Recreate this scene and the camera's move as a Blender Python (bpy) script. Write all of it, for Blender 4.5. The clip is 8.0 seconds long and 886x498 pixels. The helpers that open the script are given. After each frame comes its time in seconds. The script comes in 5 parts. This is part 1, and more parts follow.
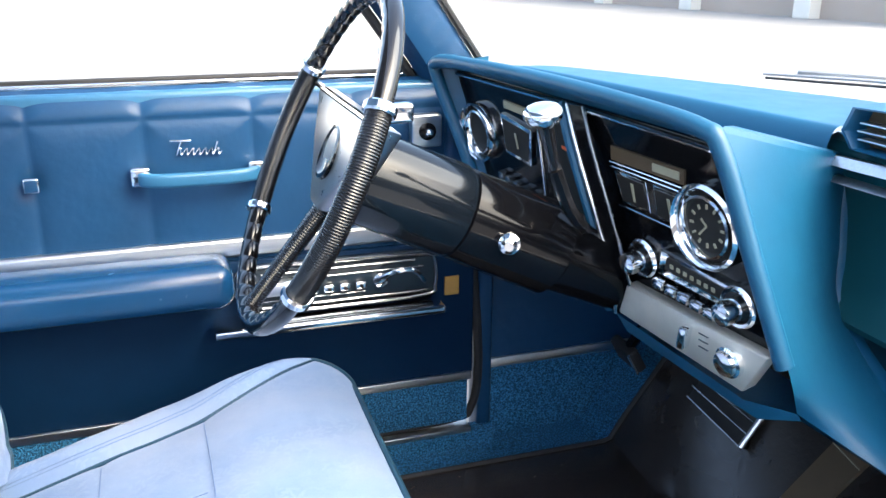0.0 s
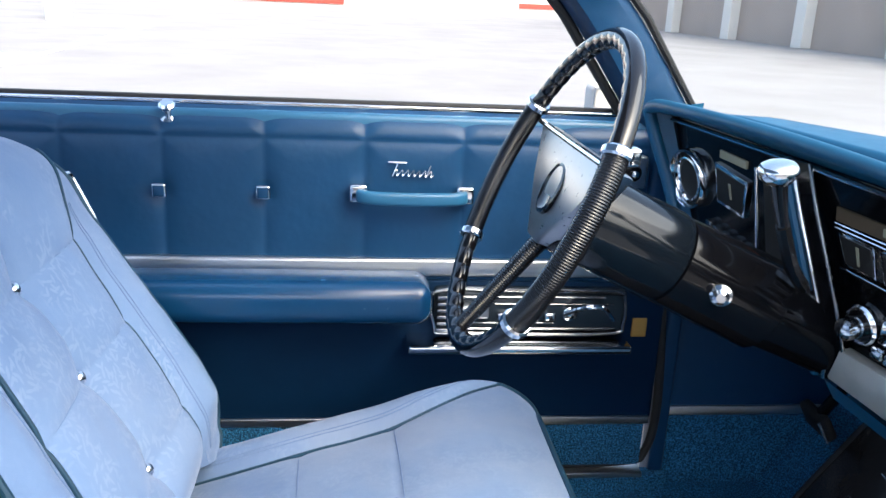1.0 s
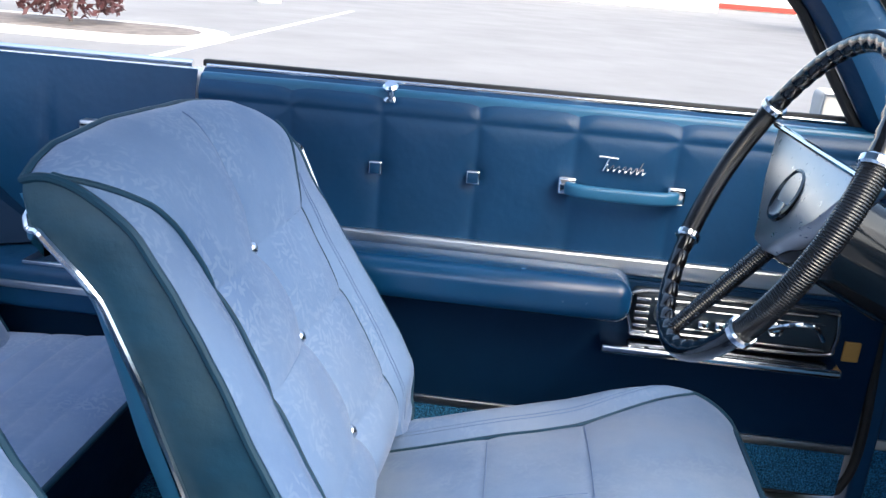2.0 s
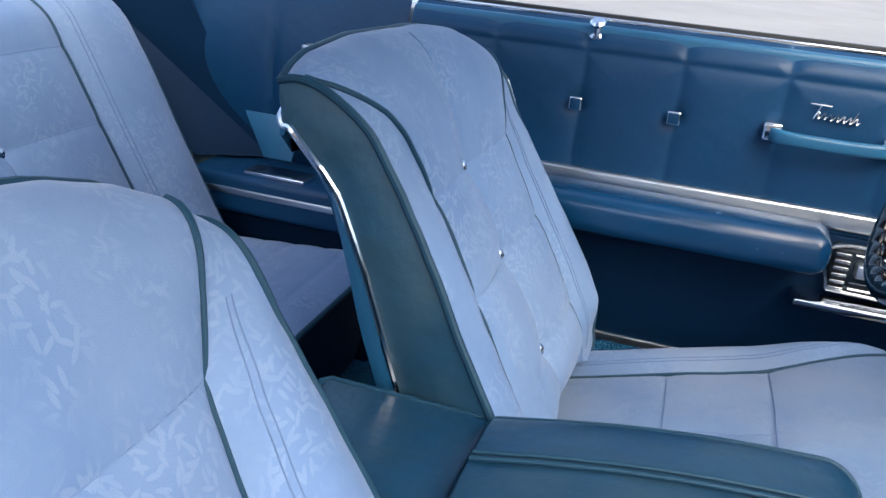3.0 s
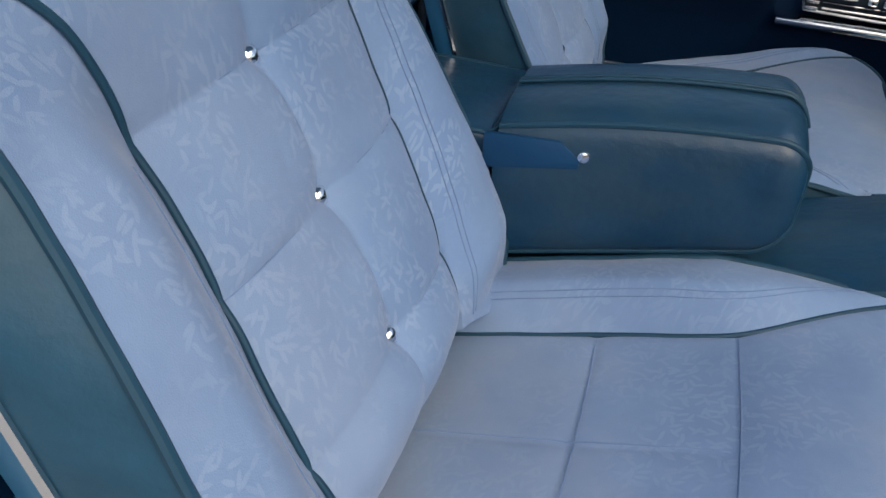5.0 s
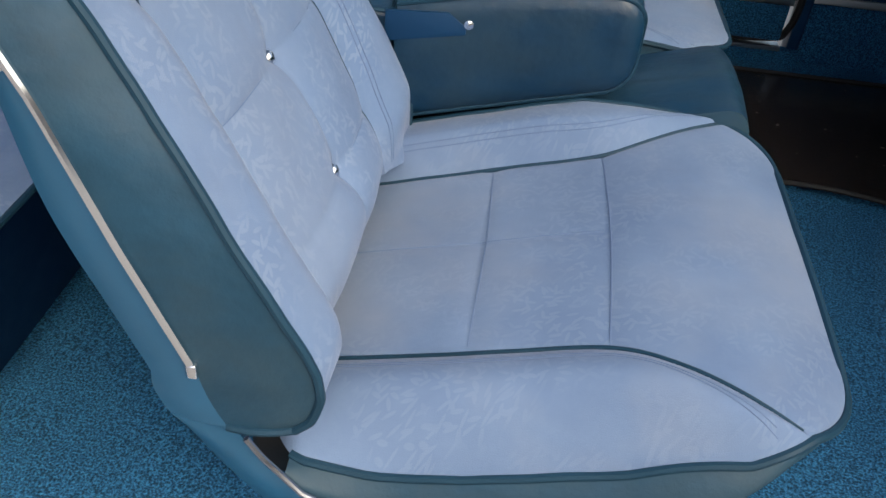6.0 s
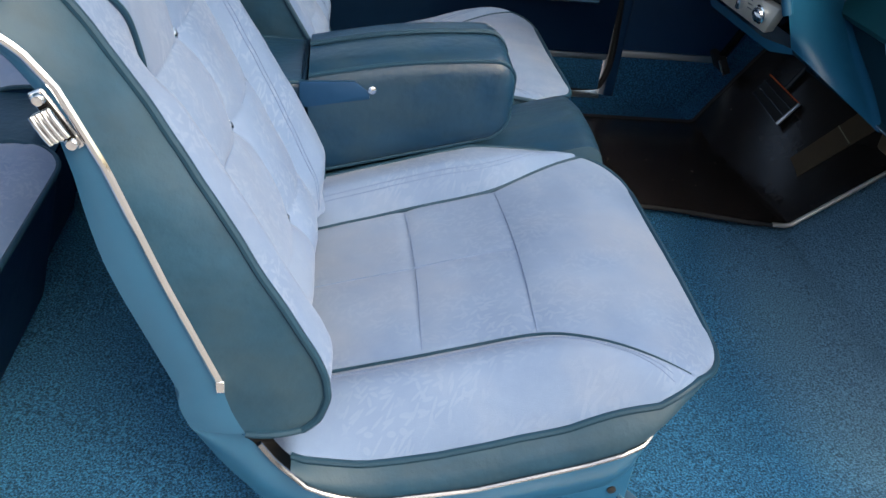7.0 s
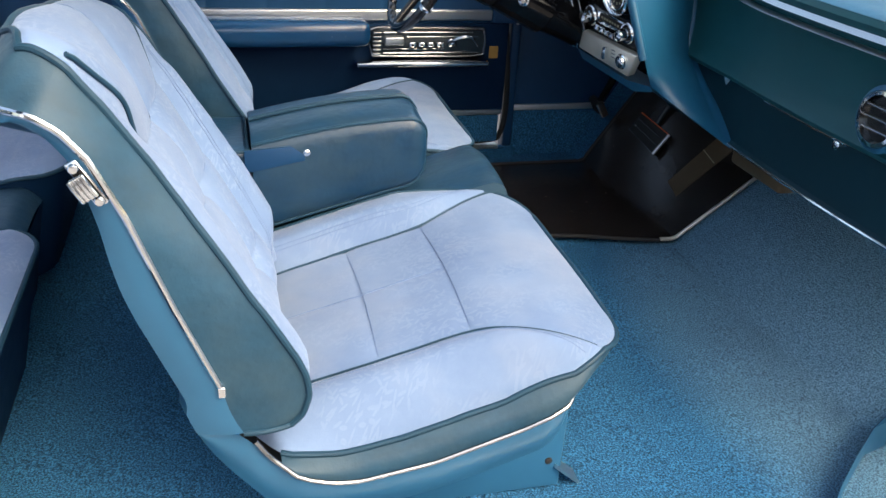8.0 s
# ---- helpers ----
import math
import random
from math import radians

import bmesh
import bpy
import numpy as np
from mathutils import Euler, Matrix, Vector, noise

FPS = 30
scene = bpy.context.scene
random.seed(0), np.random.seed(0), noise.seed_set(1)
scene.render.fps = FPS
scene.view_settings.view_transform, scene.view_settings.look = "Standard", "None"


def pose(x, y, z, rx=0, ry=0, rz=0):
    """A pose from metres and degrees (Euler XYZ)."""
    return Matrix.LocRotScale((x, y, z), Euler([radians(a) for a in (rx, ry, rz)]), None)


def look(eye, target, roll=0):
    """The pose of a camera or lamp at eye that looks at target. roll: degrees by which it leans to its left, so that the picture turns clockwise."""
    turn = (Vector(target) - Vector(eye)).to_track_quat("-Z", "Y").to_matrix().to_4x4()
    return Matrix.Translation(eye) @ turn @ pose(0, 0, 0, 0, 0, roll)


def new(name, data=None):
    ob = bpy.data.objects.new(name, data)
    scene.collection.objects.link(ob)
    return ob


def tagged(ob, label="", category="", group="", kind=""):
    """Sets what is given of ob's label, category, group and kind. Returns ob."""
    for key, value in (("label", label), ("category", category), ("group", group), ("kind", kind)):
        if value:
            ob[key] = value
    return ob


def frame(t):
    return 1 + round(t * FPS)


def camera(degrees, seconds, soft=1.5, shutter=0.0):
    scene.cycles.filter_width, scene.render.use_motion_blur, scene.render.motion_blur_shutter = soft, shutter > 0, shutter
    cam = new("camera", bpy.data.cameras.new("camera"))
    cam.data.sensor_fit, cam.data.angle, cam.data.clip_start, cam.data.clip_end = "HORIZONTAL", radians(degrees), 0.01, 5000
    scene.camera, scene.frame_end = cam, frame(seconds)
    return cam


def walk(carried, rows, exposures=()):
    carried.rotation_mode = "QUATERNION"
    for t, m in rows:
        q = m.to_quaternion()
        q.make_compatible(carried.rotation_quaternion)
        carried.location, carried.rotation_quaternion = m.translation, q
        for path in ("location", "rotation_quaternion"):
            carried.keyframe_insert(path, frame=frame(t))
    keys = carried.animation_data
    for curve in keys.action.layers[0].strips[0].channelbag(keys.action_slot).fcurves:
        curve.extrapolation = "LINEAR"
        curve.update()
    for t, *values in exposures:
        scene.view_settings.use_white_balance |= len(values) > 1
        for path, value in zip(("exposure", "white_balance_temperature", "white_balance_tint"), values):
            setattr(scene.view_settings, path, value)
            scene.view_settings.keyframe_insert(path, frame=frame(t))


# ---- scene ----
cam = camera(55.2, 8.0)
PATH = [
    (0, (-0.079, -0.527, 0.874), (0.509, 1.274, 0.233), 0.2),
    (0.5, (-0.102, -0.526, 0.882), (0.296, 1.335, 0.268), 1.3),
    (1, (-0.142, -0.543, 0.888), (0.084, 1.355, 0.3), 2.8),
    (1.5, (-0.172, -0.548, 0.889), (-0.134, 1.362, 0.296), 3.9),
    (1.7, (-0.181, -0.547, 0.888), (-0.227, 1.359, 0.282), 4.2),
    (2.8, (-0.22, -0.586, 0.856), (-0.683, 1.224, 0.144), 5.2),
    (3, (-0.223, -0.609, 0.855), (-0.75, 1.166, 0.1), 5.3),
    (3.5, (-0.237, -0.682, 0.852), (-0.858, 1.01, -0.016), 6.3),
    (4, (-0.245, -0.744, 0.835), (-0.91, 0.872, -0.139), 6.7),
    (4.5, (-0.212, -0.826, 0.818), (-0.828, 0.77, -0.218), 4.8),
    (5, (-0.187, -0.921, 0.804), (-0.619, 0.68, -0.313), 4.7),
    (5.2, (-0.172, -0.968, 0.804), (-0.541, 0.617, -0.358), 4.6),
    (6.3, (-0.226, -1.196, 0.846), (-0.204, 0.391, -0.371), 6.6),
    (6.5, (-0.266, -1.23, 0.859), (-0.143, 0.386, -0.312), 7.6),
    (7, (-0.325, -1.314, 0.888), (-0.041, 0.353, -0.179), 7.2),
    (7.5, (-0.349, -1.425, 0.911), (0.022, 0.284, -0.058), 5.0),
    (8, (-0.391, -1.525, 0.936), (0.086, 0.192, 0.029), 3.5),
]
EXPOSURES = [(0.0, 2.70, 6650, 6), (0.7, 2.20, 6450, 6), (1.5, 1.80, 6200, 6), (3.0, 1.52, 6150, 6), (3.5, 1.23, 6250, 6), (4.5, 0.62, 6400, 6), (6.5, 1.00, 7050, 6), (8.0, 1.69, 7300, 6)]
walk(cam, [(t, look(eye, target, roll)) for t, eye, target, roll in PATH], EXPOSURES)

# ---- world and light ----
world = bpy.data.worlds.new("sky")
scene.world = world
world.use_nodes = True
wn = world.node_tree
sky = wn.nodes.new("ShaderNodeTexSky")
sky.sky_type, sky.sun_disc = "NISHITA", False
sky.sun_elevation, sky.sun_rotation = radians(47), radians(146)
sky.air_density, sky.dust_density = 1.0, 5.0
wn.links.new(sky.outputs[0], wn.nodes["Background"].inputs[0])
wn.nodes["Background"].inputs[1].default_value = 0.15
sun = new("sun", bpy.data.lights.new("sun", "SUN"))
sun.data.energy, sun.data.angle, sun.data.color = 0.55, radians(45), (1.0, 0.96, 0.92)
sun.matrix_world = look((3.0, -0.6, 3.4), (0, 0, 0))


# ---- materials ----
def nodes_of(name):
    m = bpy.data.materials.new(name)
    m.use_nodes = True
    nt = m.node_tree
    return m, nt, nt.nodes["Principled BSDF"]


def noise_node(nt, scale, detail=3.0, rough=0.6, stretch=None):
    tc = nt.nodes.new("ShaderNodeTexCoord")
    n = nt.nodes.new("ShaderNodeTexNoise")
    n.inputs["Scale"].default_value, n.inputs["Detail"].default_value, n.inputs["Roughness"].default_value = scale, detail, rough
    if stretch:
        mp = nt.nodes.new("ShaderNodeMapping")
        mp.inputs["Scale"].default_value = stretch
        nt.links.new(tc.outputs["Object"], mp.inputs[0])
        nt.links.new(mp.outputs[0], n.inputs["Vector"])
    else:
        nt.links.new(tc.outputs["Object"], n.inputs["Vector"])
    return n


def ramp(nt, src, stops):
    r = nt.nodes.new("ShaderNodeValToRGB")
    el = r.color_ramp.elements
    while len(el) < len(stops):
        el.new(0.5)
    for e, (p, c) in zip(el, stops):
        e.position, e.color = p, (*c, 1)
    nt.links.new(src, r.inputs[0])
    return r.outputs[0]


def bump(nt, bsdf, height, strength, distance, chain=None):
    b = nt.nodes.new("ShaderNodeBump")
    b.inputs["Strength"].default_value, b.inputs["Distance"].default_value = strength, distance
    nt.links.new(height, b.inputs["Height"])
    if chain:
        nt.links.new(chain, b.inputs["Normal"])
    nt.links.new(b.outputs[0], bsdf.inputs["Normal"])
    return b.outputs[0]


def scaled(c, k):
    return tuple(min(1.0, v * k) for v in c)


def surface(name, colour, rough=0.5, metal=0.0, vary=0.12, scale=6.0, grain=0.0, grain_scale=300.0, depth=0.0005, coat=0.0, spec=0.5, stretch=None, wrinkle=0.0):
    """A plain surface with large stains, a fine grain and uneven gloss."""
    m, nt, b = nodes_of(name)
    n = noise_node(nt, scale, 4.0, stretch=stretch)
    nt.links.new(ramp(nt, n.outputs["Fac"], [(0.25, scaled(colour, 1 - vary)), (0.75, scaled(colour, 1 + vary))]), b.inputs["Base Color"])
    b.inputs["Metallic"].default_value = metal
    b.inputs["Specular IOR Level"].default_value = spec
    b.inputs["Coat Weight"].default_value = coat
    r = nt.nodes.new("ShaderNodeMapRange")
    r.inputs[3].default_value, r.inputs[4].default_value = max(0.0, rough - 0.08), min(1.0, rough + 0.08)
    n2 = noise_node(nt, scale * 5)
    nt.links.new(n2.outputs["Fac"], r.inputs[0])
    nt.links.new(r.outputs[0], b.inputs["Roughness"])
    if grain:
        g = noise_node(nt, grain_scale, 2.0, stretch=stretch)
        n1 = bump(nt, b, g.outputs["Fac"], grain, depth)
        if wrinkle:
            soft = noise_node(nt, 14.0, 3.0)
            bump(nt, b, soft.outputs["Fac"], wrinkle, 0.012, n1)
    return m


def worn_vinyl(name, colour, wear, rough, spec, amount):
    """Grained upholstery vinyl, rubbed paler and greyer in patches, with soft wrinkles."""
    m, nt, b = nodes_of(name)
    big = noise_node(nt, 7.0, 5.0, 0.65)
    streak = noise_node(nt, 30.0, 3.0, 0.6, (0.4, 1.6, 1.0))
    base = ramp(nt, streak.outputs["Fac"], [(0.3, scaled(colour, 0.82)), (0.7, scaled(colour, 1.18))])
    mix = nt.nodes.new("ShaderNodeMix")
    mix.data_type = "RGBA"
    nt.links.new(ramp(nt, big.outputs["Fac"], [(0.44, (0, 0, 0)), (0.68, (amount, amount, amount))]), mix.inputs["Factor"])
    nt.links.new(base, mix.inputs["A"])
    mix.inputs["B"].default_value = (*wear, 1)
    nt.links.new(mix.outputs["Result"], b.inputs["Base Color"])
    b.inputs["Specular IOR Level"].default_value = spec
    r = nt.nodes.new("ShaderNodeMapRange")
    r.inputs[3].default_value, r.inputs[4].default_value = rough - 0.08, rough + 0.10
    nt.links.new(big.outputs["Fac"], r.inputs[0])
    nt.links.new(r.outputs[0], b.inputs["Roughness"])
    grain = noise_node(nt, 320.0, 2.0)
    n1 = bump(nt, b, grain.outputs["Fac"], 0.35, 0.0007)
    fold = noise_node(nt, 15.0, 3.0)
    bump(nt, b, fold.outputs["Fac"], 0.32, 0.012, n1)
    return m


def leaf_cloth(name, base, light, dark, pattern, soiling):
    """Brocade cloth: woven grain, worn patches and sprays of slim leaflets in a lighter thread."""
    m, nt, b = nodes_of(name)
    tc = nt.nodes.new("ShaderNodeTexCoord")

    def math_node(op, p, q):
        n = nt.nodes.new("ShaderNodeMath")
        n.operation = op
        for i, v in enumerate((p, q)):
            if isinstance(v, (int, float)):
                n.inputs[i].default_value = v
            else:
                nt.links.new(v, n.inputs[i])
        return n.outputs[0]
    sep = nt.nodes.new("ShaderNodeSeparateXYZ")
    nt.links.new(tc.outputs["Object"], sep.inputs[0])
    along = math_node("ADD", math_node("MULTIPLY", sep.outputs[2], 0.483), math_node("MULTIPLY", sep.outputs[0], -1.183))
    flat = nt.nodes.new("ShaderNodeCombineXYZ")
    nt.links.new(sep.outputs[1], flat.inputs[0])
    nt.links.new(along, flat.inputs[1])
    leaf = None
    for shift, scale in (((0, 0, 0), 60.0), ((0.37, 0.21, 0), 70.0), ((0.11, 0.53, 0), 54.0)):
        mp = nt.nodes.new("ShaderNodeMapping")
        mp.inputs["Location"].default_value = shift
        nt.links.new(flat.outputs[0], mp.inputs[0])
        vo = nt.nodes.new("ShaderNodeTexVoronoi")
        vo.voronoi_dimensions = "2D"
        vo.inputs["Scale"].default_value = scale
        nt.links.new(mp.outputs[0], vo.inputs["Vector"])
        sub = nt.nodes.new("ShaderNodeVectorMath")
        sub.operation = "SUBTRACT"
        nt.links.new(mp.outputs[0], sub.inputs[0])
        nt.links.new(vo.outputs["Position"], sub.inputs[1])
        rot = nt.nodes.new("ShaderNodeVectorRotate")
        rot.rotation_type = "Z_AXIS"
        nt.links.new(sub.outputs[0], rot.inputs["Vector"])
        nt.links.new(math_node("MULTIPLY", vo.outputs["Color"], 6.28), rot.inputs["Angle"])
        sc = nt.nodes.new("ShaderNodeVectorMath")
        sc.operation = "MULTIPLY"
        sc.inputs[1].default_value = (1 / 0.0066, 1 / 0.0020, 1)
        nt.links.new(rot.outputs[0], sc.inputs[0])
        ln = nt.nodes.new("ShaderNodeVectorMath")
        ln.operation = "LENGTH"
        nt.links.new(sc.outputs[0], ln.inputs[0])
        one = ramp(nt, math_node("MULTIPLY", ln.outputs["Value"], 0.5), [(0.38, (1, 1, 1)), (0.54, (0, 0, 0))])
        leaf = one if leaf is None else math_node("MAXIMUM", leaf, one)
    spread = noise_node(nt, 12.0, 2.0)
    patch = ramp(nt, spread.outputs["Fac"], [(0.46, (0.10, 0.10, 0.10)), (0.58, (1, 1, 1))])
    amount = math_node("MULTIPLY", math_node("MULTIPLY", leaf, patch), pattern)
    wear = noise_node(nt, 7.0, 5.0)
    ground_c = ramp(nt, wear.outputs["Fac"], [(0.3, dark), (0.7, base)])
    mix = nt.nodes.new("ShaderNodeMix")
    mix.data_type = "RGBA"
    nt.links.new(amount, mix.inputs["Factor"])
    nt.links.new(ground_c, mix.inputs["A"])
    mix.inputs["B"].default_value = (*light, 1)
    # soiled, slightly yellowed patches
    soil = noise_node(nt, 3.2, 4.0)
    mix2 = nt.nodes.new("ShaderNodeMix")
    mix2.data_type = "RGBA"
    nt.links.new(math_node("MULTIPLY", ramp(nt, soil.outputs["Fac"], [(0.46, (0, 0, 0)), (0.68, (1, 1, 1))]), soiling), mix2.inputs["Factor"])
    nt.links.new(mix.outputs["Result"], mix2.inputs["A"])
    mix2.inputs["B"].default_value = (base[0] * 1.30, base[1] * 1.07, base[2] * 0.90, 1)
    nt.links.new(mix2.outputs["Result"], b.inputs["Base Color"])
    b.inputs["Roughness"].default_value = 0.85
    b.inputs["Sheen Weight"].default_value = 0.18
    b.inputs["Sheen Roughness"].default_value = 0.4
    b.inputs["Specular IOR Level"].default_value = 0.25
    weave = noise_node(nt, 900.0, 1.0)
    n1 = bump(nt, b, weave.outputs["Fac"], 0.4, 0.0007)
    crease = noise_node(nt, 22.0, 3.0)
    bump(nt, b, crease.outputs["Fac"], 0.3, 0.004, n1)
    return m


def carpet_of(name, colour):
    m, nt, b = nodes_of(name)
    big = noise_node(nt, 2.6, 5.0)
    fine = noise_node(nt, 330.0, 1.0)
    c = ramp(nt, fine.outputs["Fac"], [(0.36, scaled(colour, 0.40)), (0.52, scaled(colour, 1.05)), (0.70, scaled(colour, 2.0))])
    mix = nt.nodes.new("ShaderNodeMix")
    mix.data_type, mix.blend_type = "RGBA", "MULTIPLY"
    mix.inputs["Factor"].default_value = 0.8
    nt.links.new(c, mix.inputs["A"])
    nt.links.new(ramp(nt, big.outputs["Fac"], [(0.3, (0.72, 0.75, 0.78)), (0.55, (1.0, 1.0, 1.0)), (0.72, (1.55, 1.25, 1.08))]), mix.inputs["B"])
    # dusty, faded pile on the toe board, brightened in colour for missing light
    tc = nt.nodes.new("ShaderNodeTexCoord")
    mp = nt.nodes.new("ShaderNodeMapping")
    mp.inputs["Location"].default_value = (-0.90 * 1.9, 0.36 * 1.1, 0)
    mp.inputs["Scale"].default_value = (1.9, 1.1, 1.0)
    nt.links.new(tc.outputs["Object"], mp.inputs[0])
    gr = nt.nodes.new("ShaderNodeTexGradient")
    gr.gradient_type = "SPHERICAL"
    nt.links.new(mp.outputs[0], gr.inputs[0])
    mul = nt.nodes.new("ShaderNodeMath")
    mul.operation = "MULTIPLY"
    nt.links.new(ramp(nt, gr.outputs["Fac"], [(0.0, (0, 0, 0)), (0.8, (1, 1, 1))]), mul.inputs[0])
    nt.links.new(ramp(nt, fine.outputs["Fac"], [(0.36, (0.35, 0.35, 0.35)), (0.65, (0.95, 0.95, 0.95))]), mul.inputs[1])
    lit_dust = nt.nodes.new("ShaderNodeMix")
    lit_dust.data_type = "RGBA"
    nt.links.new(mul.outputs[0], lit_dust.inputs["Factor"])
    nt.links.new(mix.outputs["Result"], lit_dust.inputs["A"])
    lit_dust.inputs["B"].default_value = (0.38, 0.63, 0.74, 1)
    nt.links.new(lit_dust.outputs["Result"], b.inputs["Base Color"])
    b.inputs["Roughness"].default_value = 0.95
    b.inputs["Specular IOR Level"].default_value = 0.15
    b.inputs["Sheen Weight"].default_value = 0.06
    b.inputs["Sheen Roughness"].default_value = 0.6
    b.inputs["Sheen Tint"].default_value = (0.30, 0.70, 0.95, 1)
    bump(nt, b, fine.outputs["Fac"], 1.0, 0.006)
    return m


CLOTH = leaf_cloth("brocade cloth", (0.172, 0.258, 0.418), (0.29, 0.37, 0.50), (0.130, 0.205, 0.355), 0.31, 0.42)
CUSHION_CLOTH = leaf_cloth("worn cushion cloth", (0.172, 0.252, 0.400), (0.29, 0.37, 0.50), (0.120, 0.186, 0.318), 0.14, 0.7)
VINYL = surface("blue vinyl", (0.022, 0.105, 0.20), 0.42, vary=0.15, grain=0.35, grain_scale=420, depth=0.0006)
VINYL_SEAT = worn_vinyl("grey-blue vinyl", (0.013, 0.052, 0.092), (0.034, 0.068, 0.092), 0.48, 0.32, 0.7)
VINYL_DOOR = surface("door vinyl", (0.0055, 0.041, 0.106), 0.42, vary=0.14, spec=0.32, grain=0.3, grain_scale=420, depth=0.0005, wrinkle=0.22)
ARMGLOSS = surface("glossy door armrest vinyl", (0.0045, 0.039, 0.105), 0.24, vary=0.12, spec=0.5, grain=0.15, grain_scale=420, depth=0.0004)
SHELL = surface("painted seat shell", (0.020, 0.105, 0.205), 0.38, vary=0.10, grain=0.15, grain_scale=250, depth=0.0004)
PLATE = surface("steel plate", (0.72, 0.68, 0.60), 0.5, metal=0.75, vary=0.08, scale=20)
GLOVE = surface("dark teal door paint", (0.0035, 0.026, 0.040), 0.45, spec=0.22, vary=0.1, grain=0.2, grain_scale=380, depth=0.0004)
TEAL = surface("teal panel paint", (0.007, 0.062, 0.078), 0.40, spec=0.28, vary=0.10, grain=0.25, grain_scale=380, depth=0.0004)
DASH = surface("dash pad", (0.005, 0.076, 0.155), 0.42, vary=0.10, grain=0.3, grain_scale=380, depth=0.0005)
PIPING = surface("dark piping", (0.012, 0.046, 0.080), 0.50, vary=0.15, spec=0.25)
THREAD = surface("thread", (0.115, 0.18, 0.31), 0.8)
CHROME = surface("chrome", (0.86, 0.87, 0.88), 0.10, metal=1.0, vary=0.04)
BRUSHED = surface("brushed aluminium", (0.62, 0.64, 0.66), 0.32, metal=1.0, vary=0.10, scale=10, stretch=(1, 30, 30))
BLACK = surface("black plastic", (0.004, 0.004, 0.0045), 0.18, vary=0.2, spec=0.35)
GLOSS = surface("black gloss", (0.005, 0.005, 0.006), 0.13, vary=0.2, spec=0.4, coat=0.4)
COLLAR = surface("grey-black collar enamel", (0.0035, 0.0055, 0.0085), 0.11, vary=0.15, spec=0.35)
PANEL = surface("black panel", (0.0030, 0.0032, 0.0042), 0.10, vary=0.2, spec=0.25)
# navy base taken darker to hold the shade under armrest and cushions
SHADED_NAVY = surface("shade-darkened navy vinyl", (0.0018, 0.016, 0.047), 0.60, vary=0.15, grain=0.3, grain_scale=420, spec=0.10)
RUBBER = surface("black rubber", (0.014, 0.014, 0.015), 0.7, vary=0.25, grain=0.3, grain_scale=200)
MAT = surface("rubber mat", (0.022, 0.018, 0.016), 0.24, vary=0.35, grain=0.4, grain_scale=120, depth=0.001, spec=0.6)
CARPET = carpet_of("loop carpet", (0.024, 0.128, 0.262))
HEADLINER = surface("headliner", (0.20, 0.32, 0.45), 0.8, vary=0.05)
PAINT = surface("body paint", (0.62, 0.64, 0.66), 0.25, vary=0.03, coat=0.6)
CONCRETE = surface("concrete lot", (0.25, 0.243, 0.24), 0.9, vary=0.14, scale=0.6, grain=0.4, grain_scale=40, depth=0.003)
WALLMAT = surface("block wall", (0.36, 0.30, 0.26), 0.9, vary=0.08, scale=0.5)
PILLARMAT = surface("pale pilaster", (0.62, 0.60, 0.56), 0.85, vary=0.05)
WHITE = surface("white stucco", (0.78, 0.77, 0.74), 0.9, vary=0.05, scale=1.0)
RED = surface("red paint", (0.55, 0.06, 0.04), 0.6, vary=0.1)
STONE = surface("brown gravel", (0.20, 0.17, 0.15), 0.95, vary=0.4, scale=4)
LEAF = surface("red shrub leaf", (0.10, 0.035, 0.035), 0.6, vary=0.4, scale=3)
YELLOW = surface("amber tag", (0.35, 0.20, 0.05), 0.6)
DIAL = surface("dial face", (0.022, 0.021, 0.02), 0.5, vary=0.2, spec=0.15)
ARMVINYL = worn_vinyl("armrest vinyl", (0.006, 0.036, 0.078), (0.030, 0.062, 0.086), 0.34, 0.45, 0.6)
SMOKE = surface("smoked switch plate", (0.018, 0.026, 0.034), 0.12, vary=0.2, spec=0.6)
TRIM = surface("dulled bright trim", (0.33, 0.34, 0.36), 0.22, metal=1.0, vary=0.2, scale=12)
HUB = surface("satin hub metal", (0.42, 0.42, 0.43), 0.30, metal=1.0, vary=0.06, scale=20)
WIPER = surface("grey wiper metal", (0.35, 0.36, 0.38), 0.4, metal=0.6, vary=0.1)
NEEDLE = surface("orange needle", (0.75, 0.12, 0.03), 0.5)
MARK = surface("dial marks", (0.32, 0.29, 0.20), 0.6)
SATIN = surface("satin metal", (0.30, 0.31, 0.32), 0.25, metal=1.0, vary=0.1)
OLIVE = surface("olive cover", (0.085, 0.055, 0.028), 0.6, vary=0.3)


def glass_of(name, tint=(1, 1, 1)):
    m, nt, b = nodes_of(name)
    nt.nodes.remove(b)
    mix = nt.nodes.new("ShaderNodeMixShader")
    tr = nt.nodes.new("ShaderNodeBsdfTransparent")
    tr.inputs[0].default_value = (*tint, 1)
    gl = nt.nodes.new("ShaderNodeBsdfGlossy")
    gl.inputs["Roughness"].default_value = 0.02
    mix.inputs[0].default_value = 0.035
    nt.links.new(tr.outputs[0], mix.inputs[1])
    nt.links.new(gl.outputs[0], mix.inputs[2])
    nt.links.new(mix.outputs[0], nt.nodes["Material Output"].inputs[0])
    return m


GLASS = glass_of("windscreen glass", (0.97, 0.99, 0.98))


